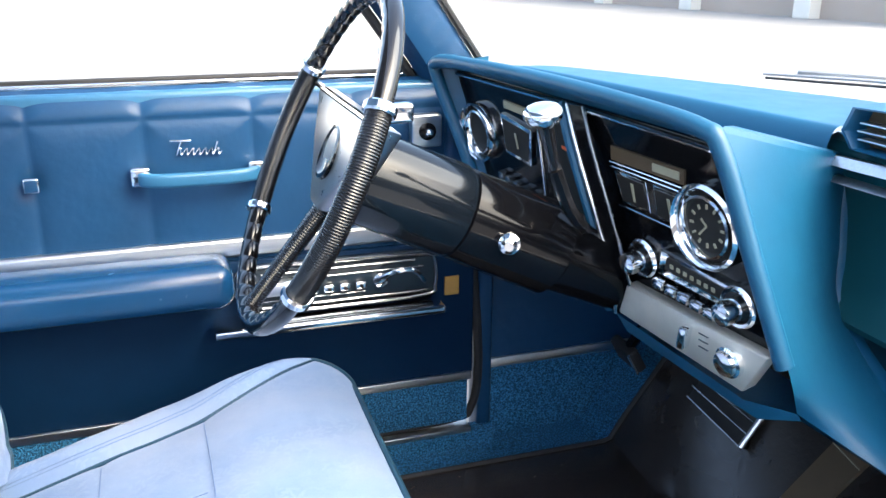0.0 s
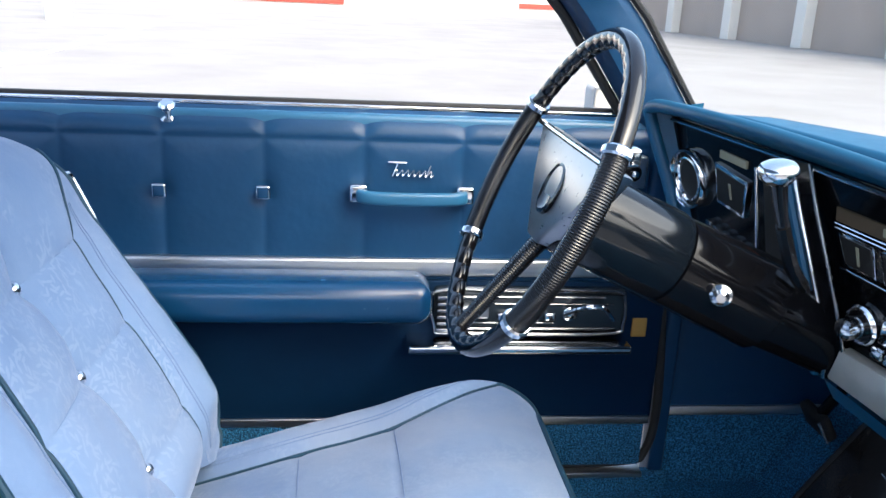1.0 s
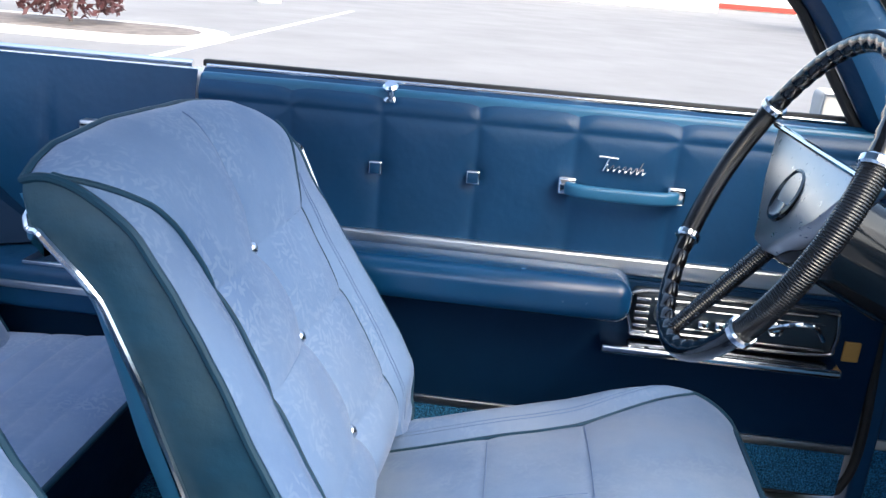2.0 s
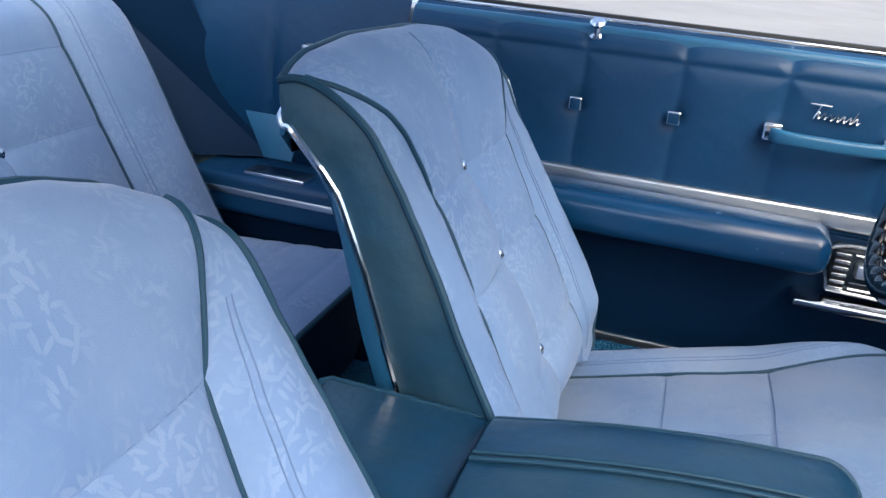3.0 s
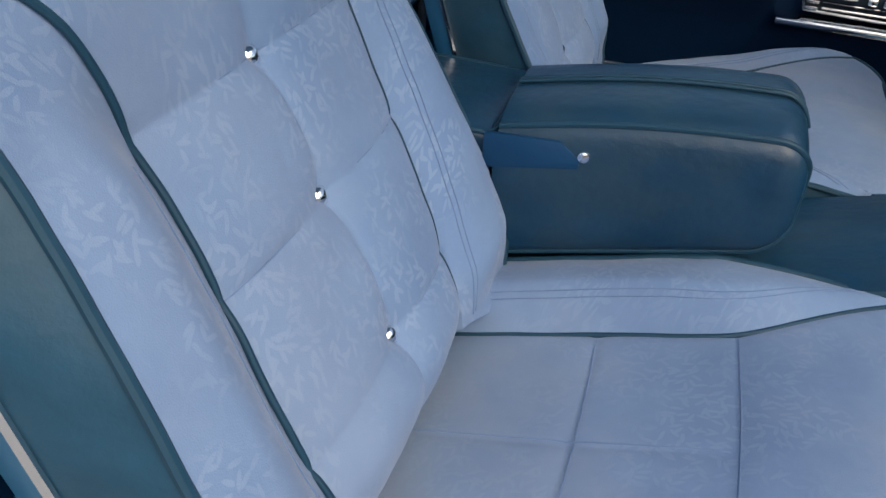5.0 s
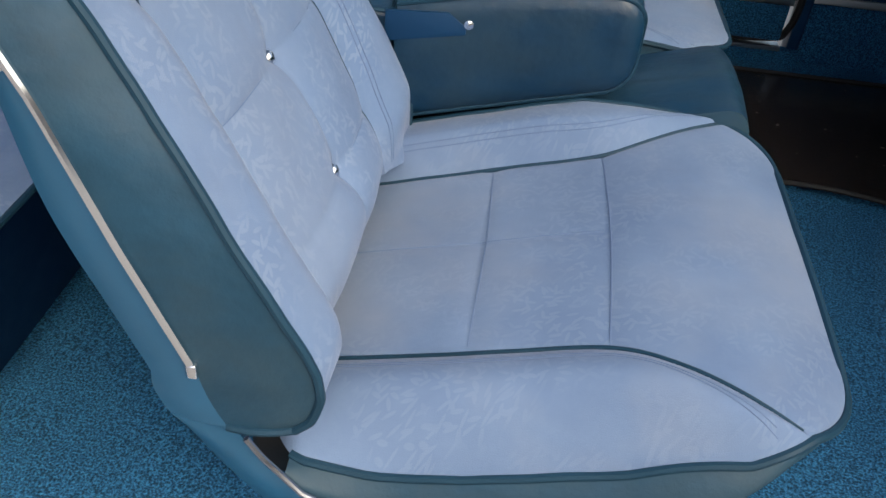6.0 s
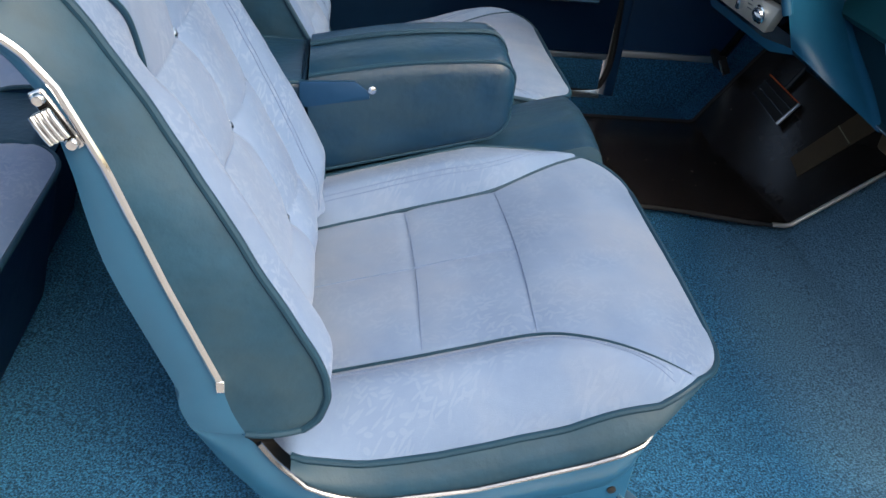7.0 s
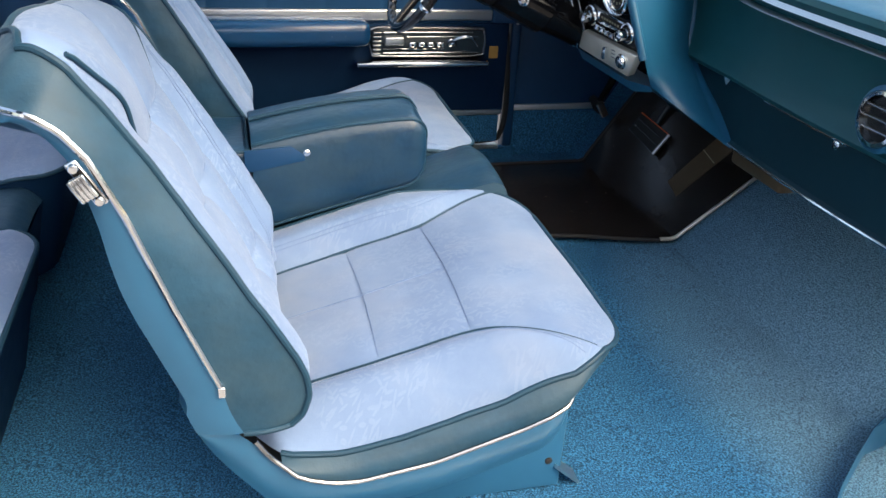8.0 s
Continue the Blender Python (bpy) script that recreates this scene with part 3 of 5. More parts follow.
def front_seat(yc, sg, label):
    """One front seat: the outer side is towards -y for sg = 1 and towards +y for sg = -1."""
    seat = thing("front_seat", label, "car seat", (-0.2, yc, 0.0), group="front seats")

    def B(u, v, w):
        return Vector((-0.44 - 0.492 * v + 0.871 * w, yc + sg * u, 0.45 + 0.871 * v + 0.492 * w))

    V0 = -0.216
    near = lambda u: u * sg < 0
    foot_v = lambda u: V0 if near(u) else V0 - 0.034 * smooth((abs(u) - 0.10) / 0.12)
    crown = sampled(lambda q: interp(CROWN, q * sg) - (0.010 * smooth((q + 0.08) / 0.12) - 0.008 * smooth((-q - 0.12) / 0.12) if sg == 1 else -0.006 * smooth(-q / 0.1)), -0.31, 0.31)

    def half(v, outer):
        """Half width of the tufted panel, up to its piping."""
        o, i_ = (sum(interp(table, v + q * 0.012) for q in range(-3, 4)) / 7 for table in (PIPE_OUT, PIPE_IN))
        if sg == -1:
            return (o + i_) / 2 if outer else o + 0.014
        return o if outer else i_

    halves = {outer: sampled(lambda v: half(v, outer), -0.25, 0.33) for outer in (True, False)}
    shift = lambda v, outer: halves[outer](v)
    edges = {True: sampled(lambda v: interp(EDGE_BACK, v), -0.25, 0.33), False: sampled(lambda v: interp(EDGE_FAR, v), -0.25, 0.33)}
    mid = lambda v: 0.05 * v if sg == 1 else 0.0

    def width(v, outer):
        w = 0.262 + (0.033 if outer == (sg == 1) else 0.006) * smooth((0.17 - v) / 0.30)
        if outer and sg == 1:
            k = max(0.0, min(1.0, (v - 0.258) / 0.056))
            w -= 0.032 * (1 - math.sqrt(1 - k * k))
        if outer != (sg == 1):
            k = max(0.0, min(1.0, (-0.11 - v) / 0.142))
            w -= 0.060 * (1 - math.sqrt(1 - k * k))
        return w

    def face_w(u, v):
        outer = u < 0
        W = width(v, outer)
        p = min(shift(v, outer), W - 0.004)
        a = abs(u)
        high = smooth((v - 0.10) / 0.11)
        foot = (0.004 if sg == 1 else (0.027 if near(u) else 0.018)) + ((0.036 if sg == 1 else 0.013) if near(u) else 0.016) * high
        if a <= p:
            k = a / p
            # pillows between the seams, drawn in deep at the buttons
            w = foot * k + (0.006 + 0.010 * high) * (1 - k) + 0.018 * (1 - 0.35 * high) * math.sqrt(max(0.0, 1 - k ** 3))
            d = abs(u - mid(v))
            dh = min(abs(v - t) for t in TUFTS)
            for t in TUFTS:
                w -= 0.016 * math.exp(-math.sqrt((u - mid(v)) ** 2 + (v - t) ** 2) / 0.026)
            w -= 0.0042 * math.exp(-d / 0.011) + 0.0042 * math.exp(-dh / 0.011)
            w -= 0.0012 * math.exp(-d / 0.0018) + 0.0012 * math.exp(-dh / 0.0018)
        else:
            b = (a - p) / max(W - p, 1e-4)
            e = edges[near(u)](v)
            crest = e + (0.004 if near(u) else 0.012) * smooth((v - V0) / 0.05) * (1 - high)
            lift = smooth((W - p) / 0.05)
            crest, e = foot + (crest - foot) * lift, foot + (e - foot) * (0.4 + 0.6 * lift)
            if b < 0.62:
                w = foot + (crest - foot) * math.sin(b / 0.62 * math.pi / 2) ** ((1.35 if near(u) else 0.85) + 0.35 * high)
            else:
                w = crest - (crest - e) * ((b - 0.62) / 0.38) ** 2.2
            w = w * (1 - high) + (foot + (e - foot) * b) * high
        low = min(1.1, max(0.0, (-0.168 - v) / 0.048))
        w -= (0.026 if a <= p else 0.008) * low * low
        # the cloth rolls over the top to the piping along the back edge
        depth = 0.088 - (0.048 * smooth((-u - 0.15) / 0.08) if sg == 1 else 0.0)
        roll = (v - crown(u) + depth) / depth
        if roll > 0:
            w -= 0.625 * depth * (1 - math.sqrt(max(0.0, 1 - min(roll, 1.0) ** 2))) + (w - 0.034) * smooth(roll)
        return w + 0.0012 * noise.noise((u * 30, v * 30, yc)) + 0.0022 * noise.noise((u * 9, v * 9, yc + 3))

    def spot(k, b):
        """Across the back by k from -1 to 1 (the piping at -0.5 and 0.5), up it by b."""
        a, u, v = abs(k), k * 0.262, 0.0
        for _ in range(6):
            v0 = foot_v(u)
            v = 0.5 * v + 0.5 * (v0 + (crown(u) - v0) * b) if _ else v0 + (crown(u) - v0) * b
            W = width(v, k < 0)
            p = min(shift(v, k < 0), W - 0.004, 0.20)
            u = math.copysign(p * a * 2 if a < 0.5 else p + (W - p) * (a * 2 - 1), k)
        return u, foot_v(u) + (crown(u) - foot_v(u)) * b

    def face(a, b):
        u, v = spot(2 * a - 1, 1 - (1 - b) ** 1.8)
        return B(u, v, face_w(u, v))

    part("backrest_cover", sheet(169, 161, face), CLOTH, seat, "worn light blue leaf-patterned cloth backrest with dark piping")
    # outline from the outer foot over the top to the inner foot
    n = 60
    rise_of = [0.5 - 0.5 * math.cos(math.pi * j / n) for j in range(n + 1)]
    loop = [spot(-1, b) for b in rise_of] + [spot(-1 + j / 24, 1) for j in range(1, 48)] + [spot(1, b) for b in reversed(rise_of)]
    count = len(loop)
    outward = []
    for i, (u, v) in enumerate(loop):
        a, b = loop[max(i - 1, 0)], loop[min(i + 1, count - 1)]
        t = Vector((b[0] - a[0], b[1] - a[1])).normalized()
        outward.append((-t.y, t.x))

    edge = lambda u, v: face_w(u, v) - 0.001
    STRIP_W = [(-0.25, -0.058), (-0.13, -0.040), (0.0, -0.020), (0.116, 0.002), (0.19, 0.009), (0.225, 0.004), (0.25, -0.008), (0.275, -0.024), (0.29, -0.036)]
    STRIP_IN = [(-0.25, -0.074), (-0.02, -0.038), (0.089, -0.019), (0.171, -0.010), (0.20, -0.015), (0.235, -0.024), (0.27, -0.030), (0.29, -0.036)]

    def strip_w(u, v):
        k = max(0.0, min(1.0, (u + 0.2) / 0.4))
        return interp(STRIP_W, v) * (1 - k) + interp(STRIP_IN, v) * k

    def ring(k, depth=0.0, lift=0.0, flare=0.0):
        """A ring round the back: k = 0 along the piping, k = 1 along the chrome strip, then deeper behind it."""
        out = []
        for (u, v), (nx, ny) in zip(loop, outward):
            e, t = edge(u, v), strip_w(u, v)
            ww = e * (1 - k) + t * k - depth * (1.0 if u < -0.1 else (0.62 if u > 0.1 else 0.8)) * (1.05 - 0.65 * smooth((v - 0.02) / 0.2))
            top_part = smooth((v - crown(u) + 0.05) / 0.055)
            reach = (0.302 if u < 0 else 0.272) - width(v, u < 0) * (1 - top_part) - 0.262 * top_part
            off = (reach * k + flare) * (1 - 0.5 * top_part) + lift
            rise = (e - ww) * 0.565 * max(0.0, 1 - (v - V0) / 0.10) - (0.036 * k + 0.2 * depth) * top_part
            out.append(B(u + nx * off, v + ny * off * (0.6 + 0.4 * top_part) + rise, ww))
        return out

    rings = [ring(k, 0.0, 0.004 * math.sin(math.pi * k)) for k in (0, 0.1, 0.25, 0.4, 0.55, 0.7, 0.85, 1.0)]
    part("side_band", skin(rings), VINYL_SEAT, seat, "dull grey-blue vinyl side")
    shell = [ring(1.0), ring(1.0, 0.012, 0.0, 0.001), ring(1.0, 0.030, 0.0, -0.002), ring(1.0, 0.044, 0.0, -0.007), ring(1.0, 0.053, -0.010, -0.030)]
    bm = skin(shell)
    bm.verts.ensure_lookup_table()
    bm.faces.new(bm.verts[-count:])
    part("back_shell", bm, SHELL, seat, "blue painted seat back shell")
    part("edge_piping", tube(ring(0.0, 0.0, 0.001), 0.0042), PIPING, seat, "dark blue piping")
    for q in (0, -1):
        foot_edge = [r_[q] for r_ in rings]
        part("edge_piping", tube(foot_edge, 0.0042), PIPING, seat, "dark blue piping")
    first = next(i for i, (u, v) in enumerate(loop) if v > -0.13)
    last = max(i for i, (u, v) in enumerate(loop) if v > -0.13)
    chrome = ring(1.0, 0.0, 0.003)
    part("chrome_strip", tube(chrome[first:last], 0.0038), CHROME, seat, "bright chrome strip")
    end = chrome[first]
    part("strip_tip", rbox(end - Vector((0.0045, 0.004, 0.009)), end + Vector((0.0045, 0.004, 0.006)), 0.002), CHROME, seat, "chrome strip end clip")
    # seams and buttons
    for side in (-1, 1):
        vs = [V0 + (((0.274 if sg == 1 else 0.282) if near(side) else 0.236) - V0) * i / 60 for i in range(61)]
        path = []
        for v in vs:
            u = side * min(shift(v, side < 0), width(v, side < 0) - 0.002)
            path.append(B(u, v, face_w(u, v) + (0.0030 if near(u) and sg == 1 else 0.0018)))
        part("panel_piping", tube(path, 0.0030), PIPING, seat, "dark blue piping")
        for off in (0.024, 0.030):
            path = []
            for v in vs[:-20 if near(side) else -10]:
                u = side * (shift(v, side < 0) + off)
                path.append(B(u, v, face_w(u, v) + 0.0003))
            part("topstitch", tube(path, 0.0007, 5), THREAD, seat)
    seam = [B(mid(v), v, face_w(mid(v), v) + 0.0004) for v in [V0 + 0.02 + (0.272 - V0) * i / 80 for i in range(81)]]
    part("centre_seam", tube(seam, 0.0009, 5), THREAD, seat)
    for t in TUFTS:
        us = [-shift(t, True) + 0.003 + (shift(t, True) + shift(t, False) - 0.006) * i / 40 for i in range(41)]
        part("cross_seam", tube([B(u, t, face_w(u, t) + 0.0003) for u in us], 0.0009, 5), THREAD, seat)
        c = B(mid(t), t, face_w(mid(t), t) + (0.003 if sg == 1 else 0.006))
        part("button", lathe([(0.0085, 0), (0.0095, 0.003), (0.008, 0.007), (0.004, 0.0095), (0.001, 0.010)], frame_to((0.871, 0, 0.492), c), 20), CHROME, seat, "domed chrome button")
    # seatback latch on the outer side
    i0 = min(range(n), key=lambda i: abs(loop[i][1] - 0.165))
    p0 = ring(1.0, 0.026, 0.003, 0.0)[i0]
    m = Matrix.Translation(p0) @ Matrix.Rotation(radians(-29.5), 4, "Y") @ Matrix.Scale(0.74, 4)
    if sg == -1:
        m = m @ Matrix.Diagonal((1, -1, 1, 1))
    part("latch_plate", rbox((-0.010, -0.002, -0.037), (0.009, 0.006, 0.037), 0.004, warp=lambda c: m @ c), CHROME, seat, "chrome seat latch plate")
    part("latch_recess", rbox((-0.0075, -0.0028, -0.033), (0.0065, 0.000, 0.033), 0.002, warp=lambda c: m @ c), BLACK, seat)
    lever = part("latch_lever", rbox((-0.017, -0.012, -0.018), (0.006, -0.003, 0.018), 0.004, warp=lambda c: m @ c), SATIN, seat, "ribbed chrome latch lever")
    for k in range(4):
        x = -0.0155 + 0.0066 * k
        part("rib", tube([m @ Vector((x, -0.0115, -0.017)), m @ Vector((x, -0.0130, -0.008)), m @ Vector((x, -0.0130, 0.008)), m @ Vector((x, -0.0115, 0.017))], 0.0022, 8), CHROME, lever)
    for z in (-0.0275, 0.0275):
        part("screw", lathe([(0.0055, 0), (0.0055, 0.002), (0.004, 0.004), (0.001, 0.0045)], frame_to((0, -sg, 0), m @ Vector((-0.0005, -0.003, z))), 14), CHROME, seat)

    # cushion
    def C(u, v, w):
        return Vector((-0.21 + 0.96 * v - 0.281 * w, yc + sg * u, 0.255 + 0.281 * v + 0.96 * w))

    D0, D1 = -0.20, 0.345
    EDGE_W = [(-0.20, 0.0), (-0.155, -0.014), (-0.08, -0.045), (0.0, -0.055), (0.15, -0.055), (0.25, -0.036), (0.30, -0.006), (0.345, 0.0)]
    half_c = sampled(lambda v: sum(interp(PIPE_CUSH, v + q * 0.007) for q in range(-4, 5)) / 9, -0.25, 0.36)

    def cwidth(v, outer):
        w, r = (0.277, 0.105) if outer == (sg == 1) else (0.262, 0.085)
        if sg == -1:
            w = 0.277 if outer else 0.262
        k = (v - (D1 - r)) / r
        if k > 0:
            w -= r * (1 - math.sqrt(max(0.0, 1 - min(k, 1) ** 2)))
        return w - (0.06 * smooth((-0.140 - v) / 0.06) if outer else 0.0)

    def cush_w(u, v):
        outer = u < 0
        W = cwidth(v, outer)
        a = abs(u)
        p = min(half_c(v), W)
        ew = interp(EDGE_W, v) if outer else 0.030 - 0.055 * max(0.0, (v - 0.12) / 0.21)
        if a < p:
            k = a / p
            w = 0.004 * (1 - k * k)
            for t, dep in ((0.005, 0.0028), (0.142, 0.0022)):
                w -= dep * math.exp(-abs(v - t) / 0.009)
            w -= 0.0016 * math.exp(-abs(u) / 0.008) * (1 if v < 0.13 else math.exp(-(v - 0.13) / 0.02))
            w -= 0.005 * math.exp(-abs(a - p) / 0.008)
        else:
            b = min(1, (a - p) / max(W - p, 1e-4))
            crest = (0.014 if outer else 0.042 - 0.03 * max(0.0, (v - 0.08) / 0.25)) * max(0.0, min(1, (W - p) / 0.09))
            w = -0.005 + (crest + 0.005) * math.sin(min(1, b / 0.4) * math.pi / 2) if b < 0.4 else crest + (ew - crest) * ((b - 0.4) / 0.6) ** 1.9
        f = (v - 0.16) / (D1 - 0.16)
        if f > 0:
            w -= (0.056 + (0.016 if outer and sg == 1 else -0.012) * (a / 0.26) ** 2) * f ** 2.4
        return w + 0.0010 * noise.noise((u * 22, v * 22, yc + 5)) + 0.0016 * noise.noise((u * 7, v * 7, yc + 9))

    def top(a, b):
        s = 2 * a - 1
        v = D0 + (D1 - D0) * (1 - (1 - b) ** 1.3)
        u = s * cwidth(v, s < 0)
        return C(u, v, cush_w(u, v))

    part("cushion_cover", sheet(171, 131, top), CUSHION_CLOTH, seat, "light blue leaf-patterned cloth cushion, soiled along the edge")
    vs = [-0.15 + (D1 + 0.15) * math.sin(math.pi / 2 * j / 60) for j in range(61)]
    loop2 = [(-cwidth(v, True), v) for v in vs]
    loop2 += [(-cwidth(D1, True) + (cwidth(D1, True) + cwidth(D1, False)) * j / 20, D1) for j in range(1, 20)]
    loop2 += [(cwidth(v, False), v) for v in reversed(vs)]
    pipe, trim, foot = [], [], []
    for u, v in loop2:
        p = C(u, v, cush_w(u, v) - 0.001)
        front = max(0.0, min(1.0, (v - 0.20) / (D1 - 0.20)))
        x = p.x + 0.012 - 0.075 * front
        if v < -0.10:
            x = p.x + 0.012 * (v + 0.15) / 0.05
        out = 0.020 if u < 0 else 0.004
        y = p.y + sg * math.copysign(out, u) * (abs(u) / 0.277) ** 2 - sg * u * 0.05 * front
        z = min(interp(TRIM_Z, x), p.z - 0.004)
        pipe.append(p)
        trim.append(Vector((x, y, z)))
        lo = 0.10 + 0.075 * max(0.0, (x + 0.2) / 0.25) ** 1.3
        foot.append(Vector((x - 0.02 * front, yc + (y - yc) * 0.95, min(lo, z - 0.02))))
    rows = []
    for k in range(9):
        t = k / 8
        rows.append([p.lerp(q, t) + Vector((0.006 * math.sin(math.pi * t) * max(0, (v - 0.2) / 0.13), sg * math.copysign(0.007 * math.sin(math.pi * t), u), 0)) for p, q, (u, v) in zip(pipe, trim, loop2)])
    part("cushion_band", skin(rows), VINYL_SEAT, seat, "dull grey-blue vinyl cushion side")
    part("cushion_piping", tube([p + Vector((0, 0, 0.001)) for p in pipe], 0.0044), PIPING, seat, "dark blue piping")
    # painted base shell: runs from the hinge corner along the trim round the front
    head = [Vector((x, yc - sg * 0.292, z)) for x, z in ((-0.450, 0.267), (-0.440, 0.261), (-0.425, 0.256), (-0.408, 0.251), (-0.399, 0.250), (-0.386, 0.237), (-0.370, 0.215))]
    base_low = [Vector((x, yc - sg * 0.284, z)) for x, z in ((-0.451, 0.264), (-0.447, 0.250), (-0.441, 0.236), (-0.432, 0.220), (-0.421, 0.202), (-0.408, 0.183), (-0.385, 0.153))]
    tops, lows = head + trim, base_low + foot
    rows = []
    for k in range(7):
        t = k / 6
        rows.append([p.lerp(q, t) + Vector((0, (0.007 * math.sin(math.pi * t)) * (1 if p.y > yc else -1), 0)) for p, q in zip(tops, lows)])
    part("base_shell", skin(rows), SHELL, seat, "blue painted seat base")
    path = [Vector((x, yc - sg * (0.296 if x < -0.3 else 0.297), interp(TRIM_Z, x) + 0.001)) for x in (-0.381, -0.375, -0.368, -0.360)]
    near = [q + Vector((0, sg * math.copysign(0.003, u), 0)) for q, (u, v) in zip(trim, loop2)]
    part("base_strip", tube(path + near[1:78], 0.0031), TRIM, seat, "bright chrome strip")
    # added dark box, so the gap below the backrest reads as shade
    part("shade_filler", rbox((-0.40, yc - 0.24, 0.12), (-0.02, yc + 0.24, 0.185), 0.01), RUBBER, seat, "dark filler box for the shade inside the seat base")
    for side in (-1, 1):
        vs2 = [-0.19 + (0.335 + 0.19) * i / 50 for i in range(51)]
        path = []
        for v in vs2:
            u = half_c(v)
            if u < cwidth(v, side < 0) - 0.001:
                path.append(C(side * u, v, cush_w(side * u, v) + 0.001))
        part("panel_piping", tube(path, 0.0030), PIPING, seat, "dark blue piping")
        for off in (0.020, 0.025):
            path = []
            for v in vs2[:46]:
                u = half_c(v) + off
                if u < cwidth(v, side < 0) - 0.004:
                    path.append(C(side * u, v, cush_w(side * u, v) + 0.0003))
            part("topstitch", tube(path, 0.0007, 5), THREAD, seat)
    for t in (0.005, 0.142):
        p = half_c(t) - 0.003
        part("cross_seam", tube([C(p * (2 * i / 30 - 1), t + 0.006 * math.cos(math.pi * (i / 30 - 0.5)) , cush_w(p * (2 * i / 30 - 1), t + 0.006 * math.cos(math.pi * (i / 30 - 0.5))) + 0.0002) for i in range(31)], 0.0008, 5), THREAD, seat)
    part("centre_seam", tube([C(0.004, -0.18 + 0.32 * i / 40, cush_w(0.004, -0.18 + 0.32 * i / 40) + 0.0002) for i in range(41)], 0.0009, 5), THREAD, seat)
    # runners
    for s in (-0.185, 0.15):
        y = yc + sg * s
        part("runner", rbox((-0.22, y - 0.010, 0.0), (0.085, y + 0.010, 0.17), 0.004), SHELL, seat, "blue painted seat runner")
        part("runner_foot", slab([(0.075, y - 0.016, 0.045), (0.118, y - 0.016, 0.006), (0.118, y + 0.016, 0.006), (0.075, y + 0.016, 0.045)], 0.004), BRUSHED, seat, "bare metal runner foot")
        part("screw", lathe([(0.006, 0), (0.006, 0.002), (0.003, 0.003)], frame_to((0, -1, 0), (0.062, y - 0.010, 0.054)), 12), RUBBER, seat)
    return seat


def build_armrest():
    y0, y1 = -0.131, 0.058
    a = thing("folding_armrest", "folded-down dark blue vinyl centre armrest with piping", "armrest", (-0.2, -0.02, 0.2))

    x0, x1, yc, HW = -0.352, -0.043, (y0 + y1) / 2, (y1 - y0) / 2

    def section(x, th):
        """A point of the padded body: a rounded box in section, its front end rounded over."""
        k = (x - x0) / (x1 - x0)
        lo, hi = 0.250 + 0.086 * k, 0.424 + 0.040 * k + 0.010 * math.sin(math.pi * k)
        t = max(0.0, (x - (x1 - 0.036)) / 0.036)
        sh = 1 - math.sqrt(max(0.0, 1 - min(1.0, t) ** 2))
        hi, lo, hw = hi - 0.040 * sh, lo + 0.034 * sh, HW - 0.016 * sh
        c, q = math.cos(th), math.sin(th)
        y = math.copysign(abs(c) ** 0.30, c)
        z = math.copysign(abs(q) ** 0.30, q)
        bulge = 0.012 * (1 - y * y) * (1 - sh) if q > 0 else 0.0
        side = 0.004 * (1 - z * z)
        return Vector((x, yc + y * (hw + side), (lo + hi) / 2 + z * (hi - lo) / 2 + bulge))
    xs = [x0 + (x1 - x0 - 0.036) * i / 16 for i in range(17)] + [x1 - 0.036 + 0.036 * math.sin(math.pi / 2 * i / 12) for i in range(1, 13)]
    part("body", skin([[section(x, math.tau * (j + 0.5) / 72) for j in range(72)] for x in xs], closed=True, cap=True), ARMVINYL, a)
    for flip in (1, -1):
        up, dn = math.pi / 4, -math.pi / 4
        if flip < 0:
            up, dn = math.pi - up, math.pi - dn
        path = [section(x, dn) for x in xs[:-1]] + [section(x, up) for x in reversed(xs[:-1])]
        part("piping", tube(path, 0.0036), PIPING, a, "dark blue piping")
    for off in (-0.0045, 0.0045):
        path = []
        for x in xs[:-3]:
            yy = (off - 0.002) / HW
            th = math.acos(max(-1.0, min(1.0, math.copysign(abs(yy) ** (1 / 0.30), yy))))
            path.append(section(x, th) + Vector((0, 0, 0.0012)))
        part("top_seam", tube(path, 0.0022), PIPING, a, "raised double seam")
    part("hinge_cover", slab([(-0.365, y0 - 0.004, 0.413), (-0.365, y0 - 0.004, 0.372), (-0.262, y0 - 0.004, 0.392), (-0.262, y0 - 0.004, 0.402), (-0.285, y0 - 0.004, 0.418)], 0.006, 0.001), VINYL_DOOR, a, "blue metal hinge cover")
    part("screw", lathe([(0.007, 0), (0.006, 0.004), (0.002, 0.006)], frame_to((0, -1, 0), (-0.259, y0, 0.406)), 14), CHROME, a)
    b = thing("armrest_lid", "flat dark blue vinyl pad behind the armrest", "pad", (-0.44, -0.01, 0.38))
    part("pad", rbox((-0.535, -0.128, 0.36), (-0.356, 0.066, 0.408), 0.010, 4, warp=lambda c: Vector((c.x, c.y, c.z + 0.006 * math.sin(3.1 * (c.x + 0.53) / 0.18)))), ARMVINYL, b)
    loop = [(-0.532, -0.124), (-0.358, -0.124), (-0.358, 0.062), (-0.532, 0.062)]
    path = []
    for (xa, ya), (xb, yb) in zip(loop, loop[1:] + loop[:1]):
        path += [(xa + (xb - xa) * t, ya + (yb - ya) * t, 0.4075) for t in (0.04, 0.35, 0.65, 0.96)]
    part("piping", tube(path, 0.0035, closed=True), PIPING, b)
    part("backing", rbox((-0.56, -0.12, 0.08), (-0.40, 0.06, 0.365), 0.008), VINYL, b, "dark vinyl support under the pad")
    c = thing("centre_cushion", "dark blue vinyl middle seat cushion", "cushion", (-0.1, -0.01, 0.2))

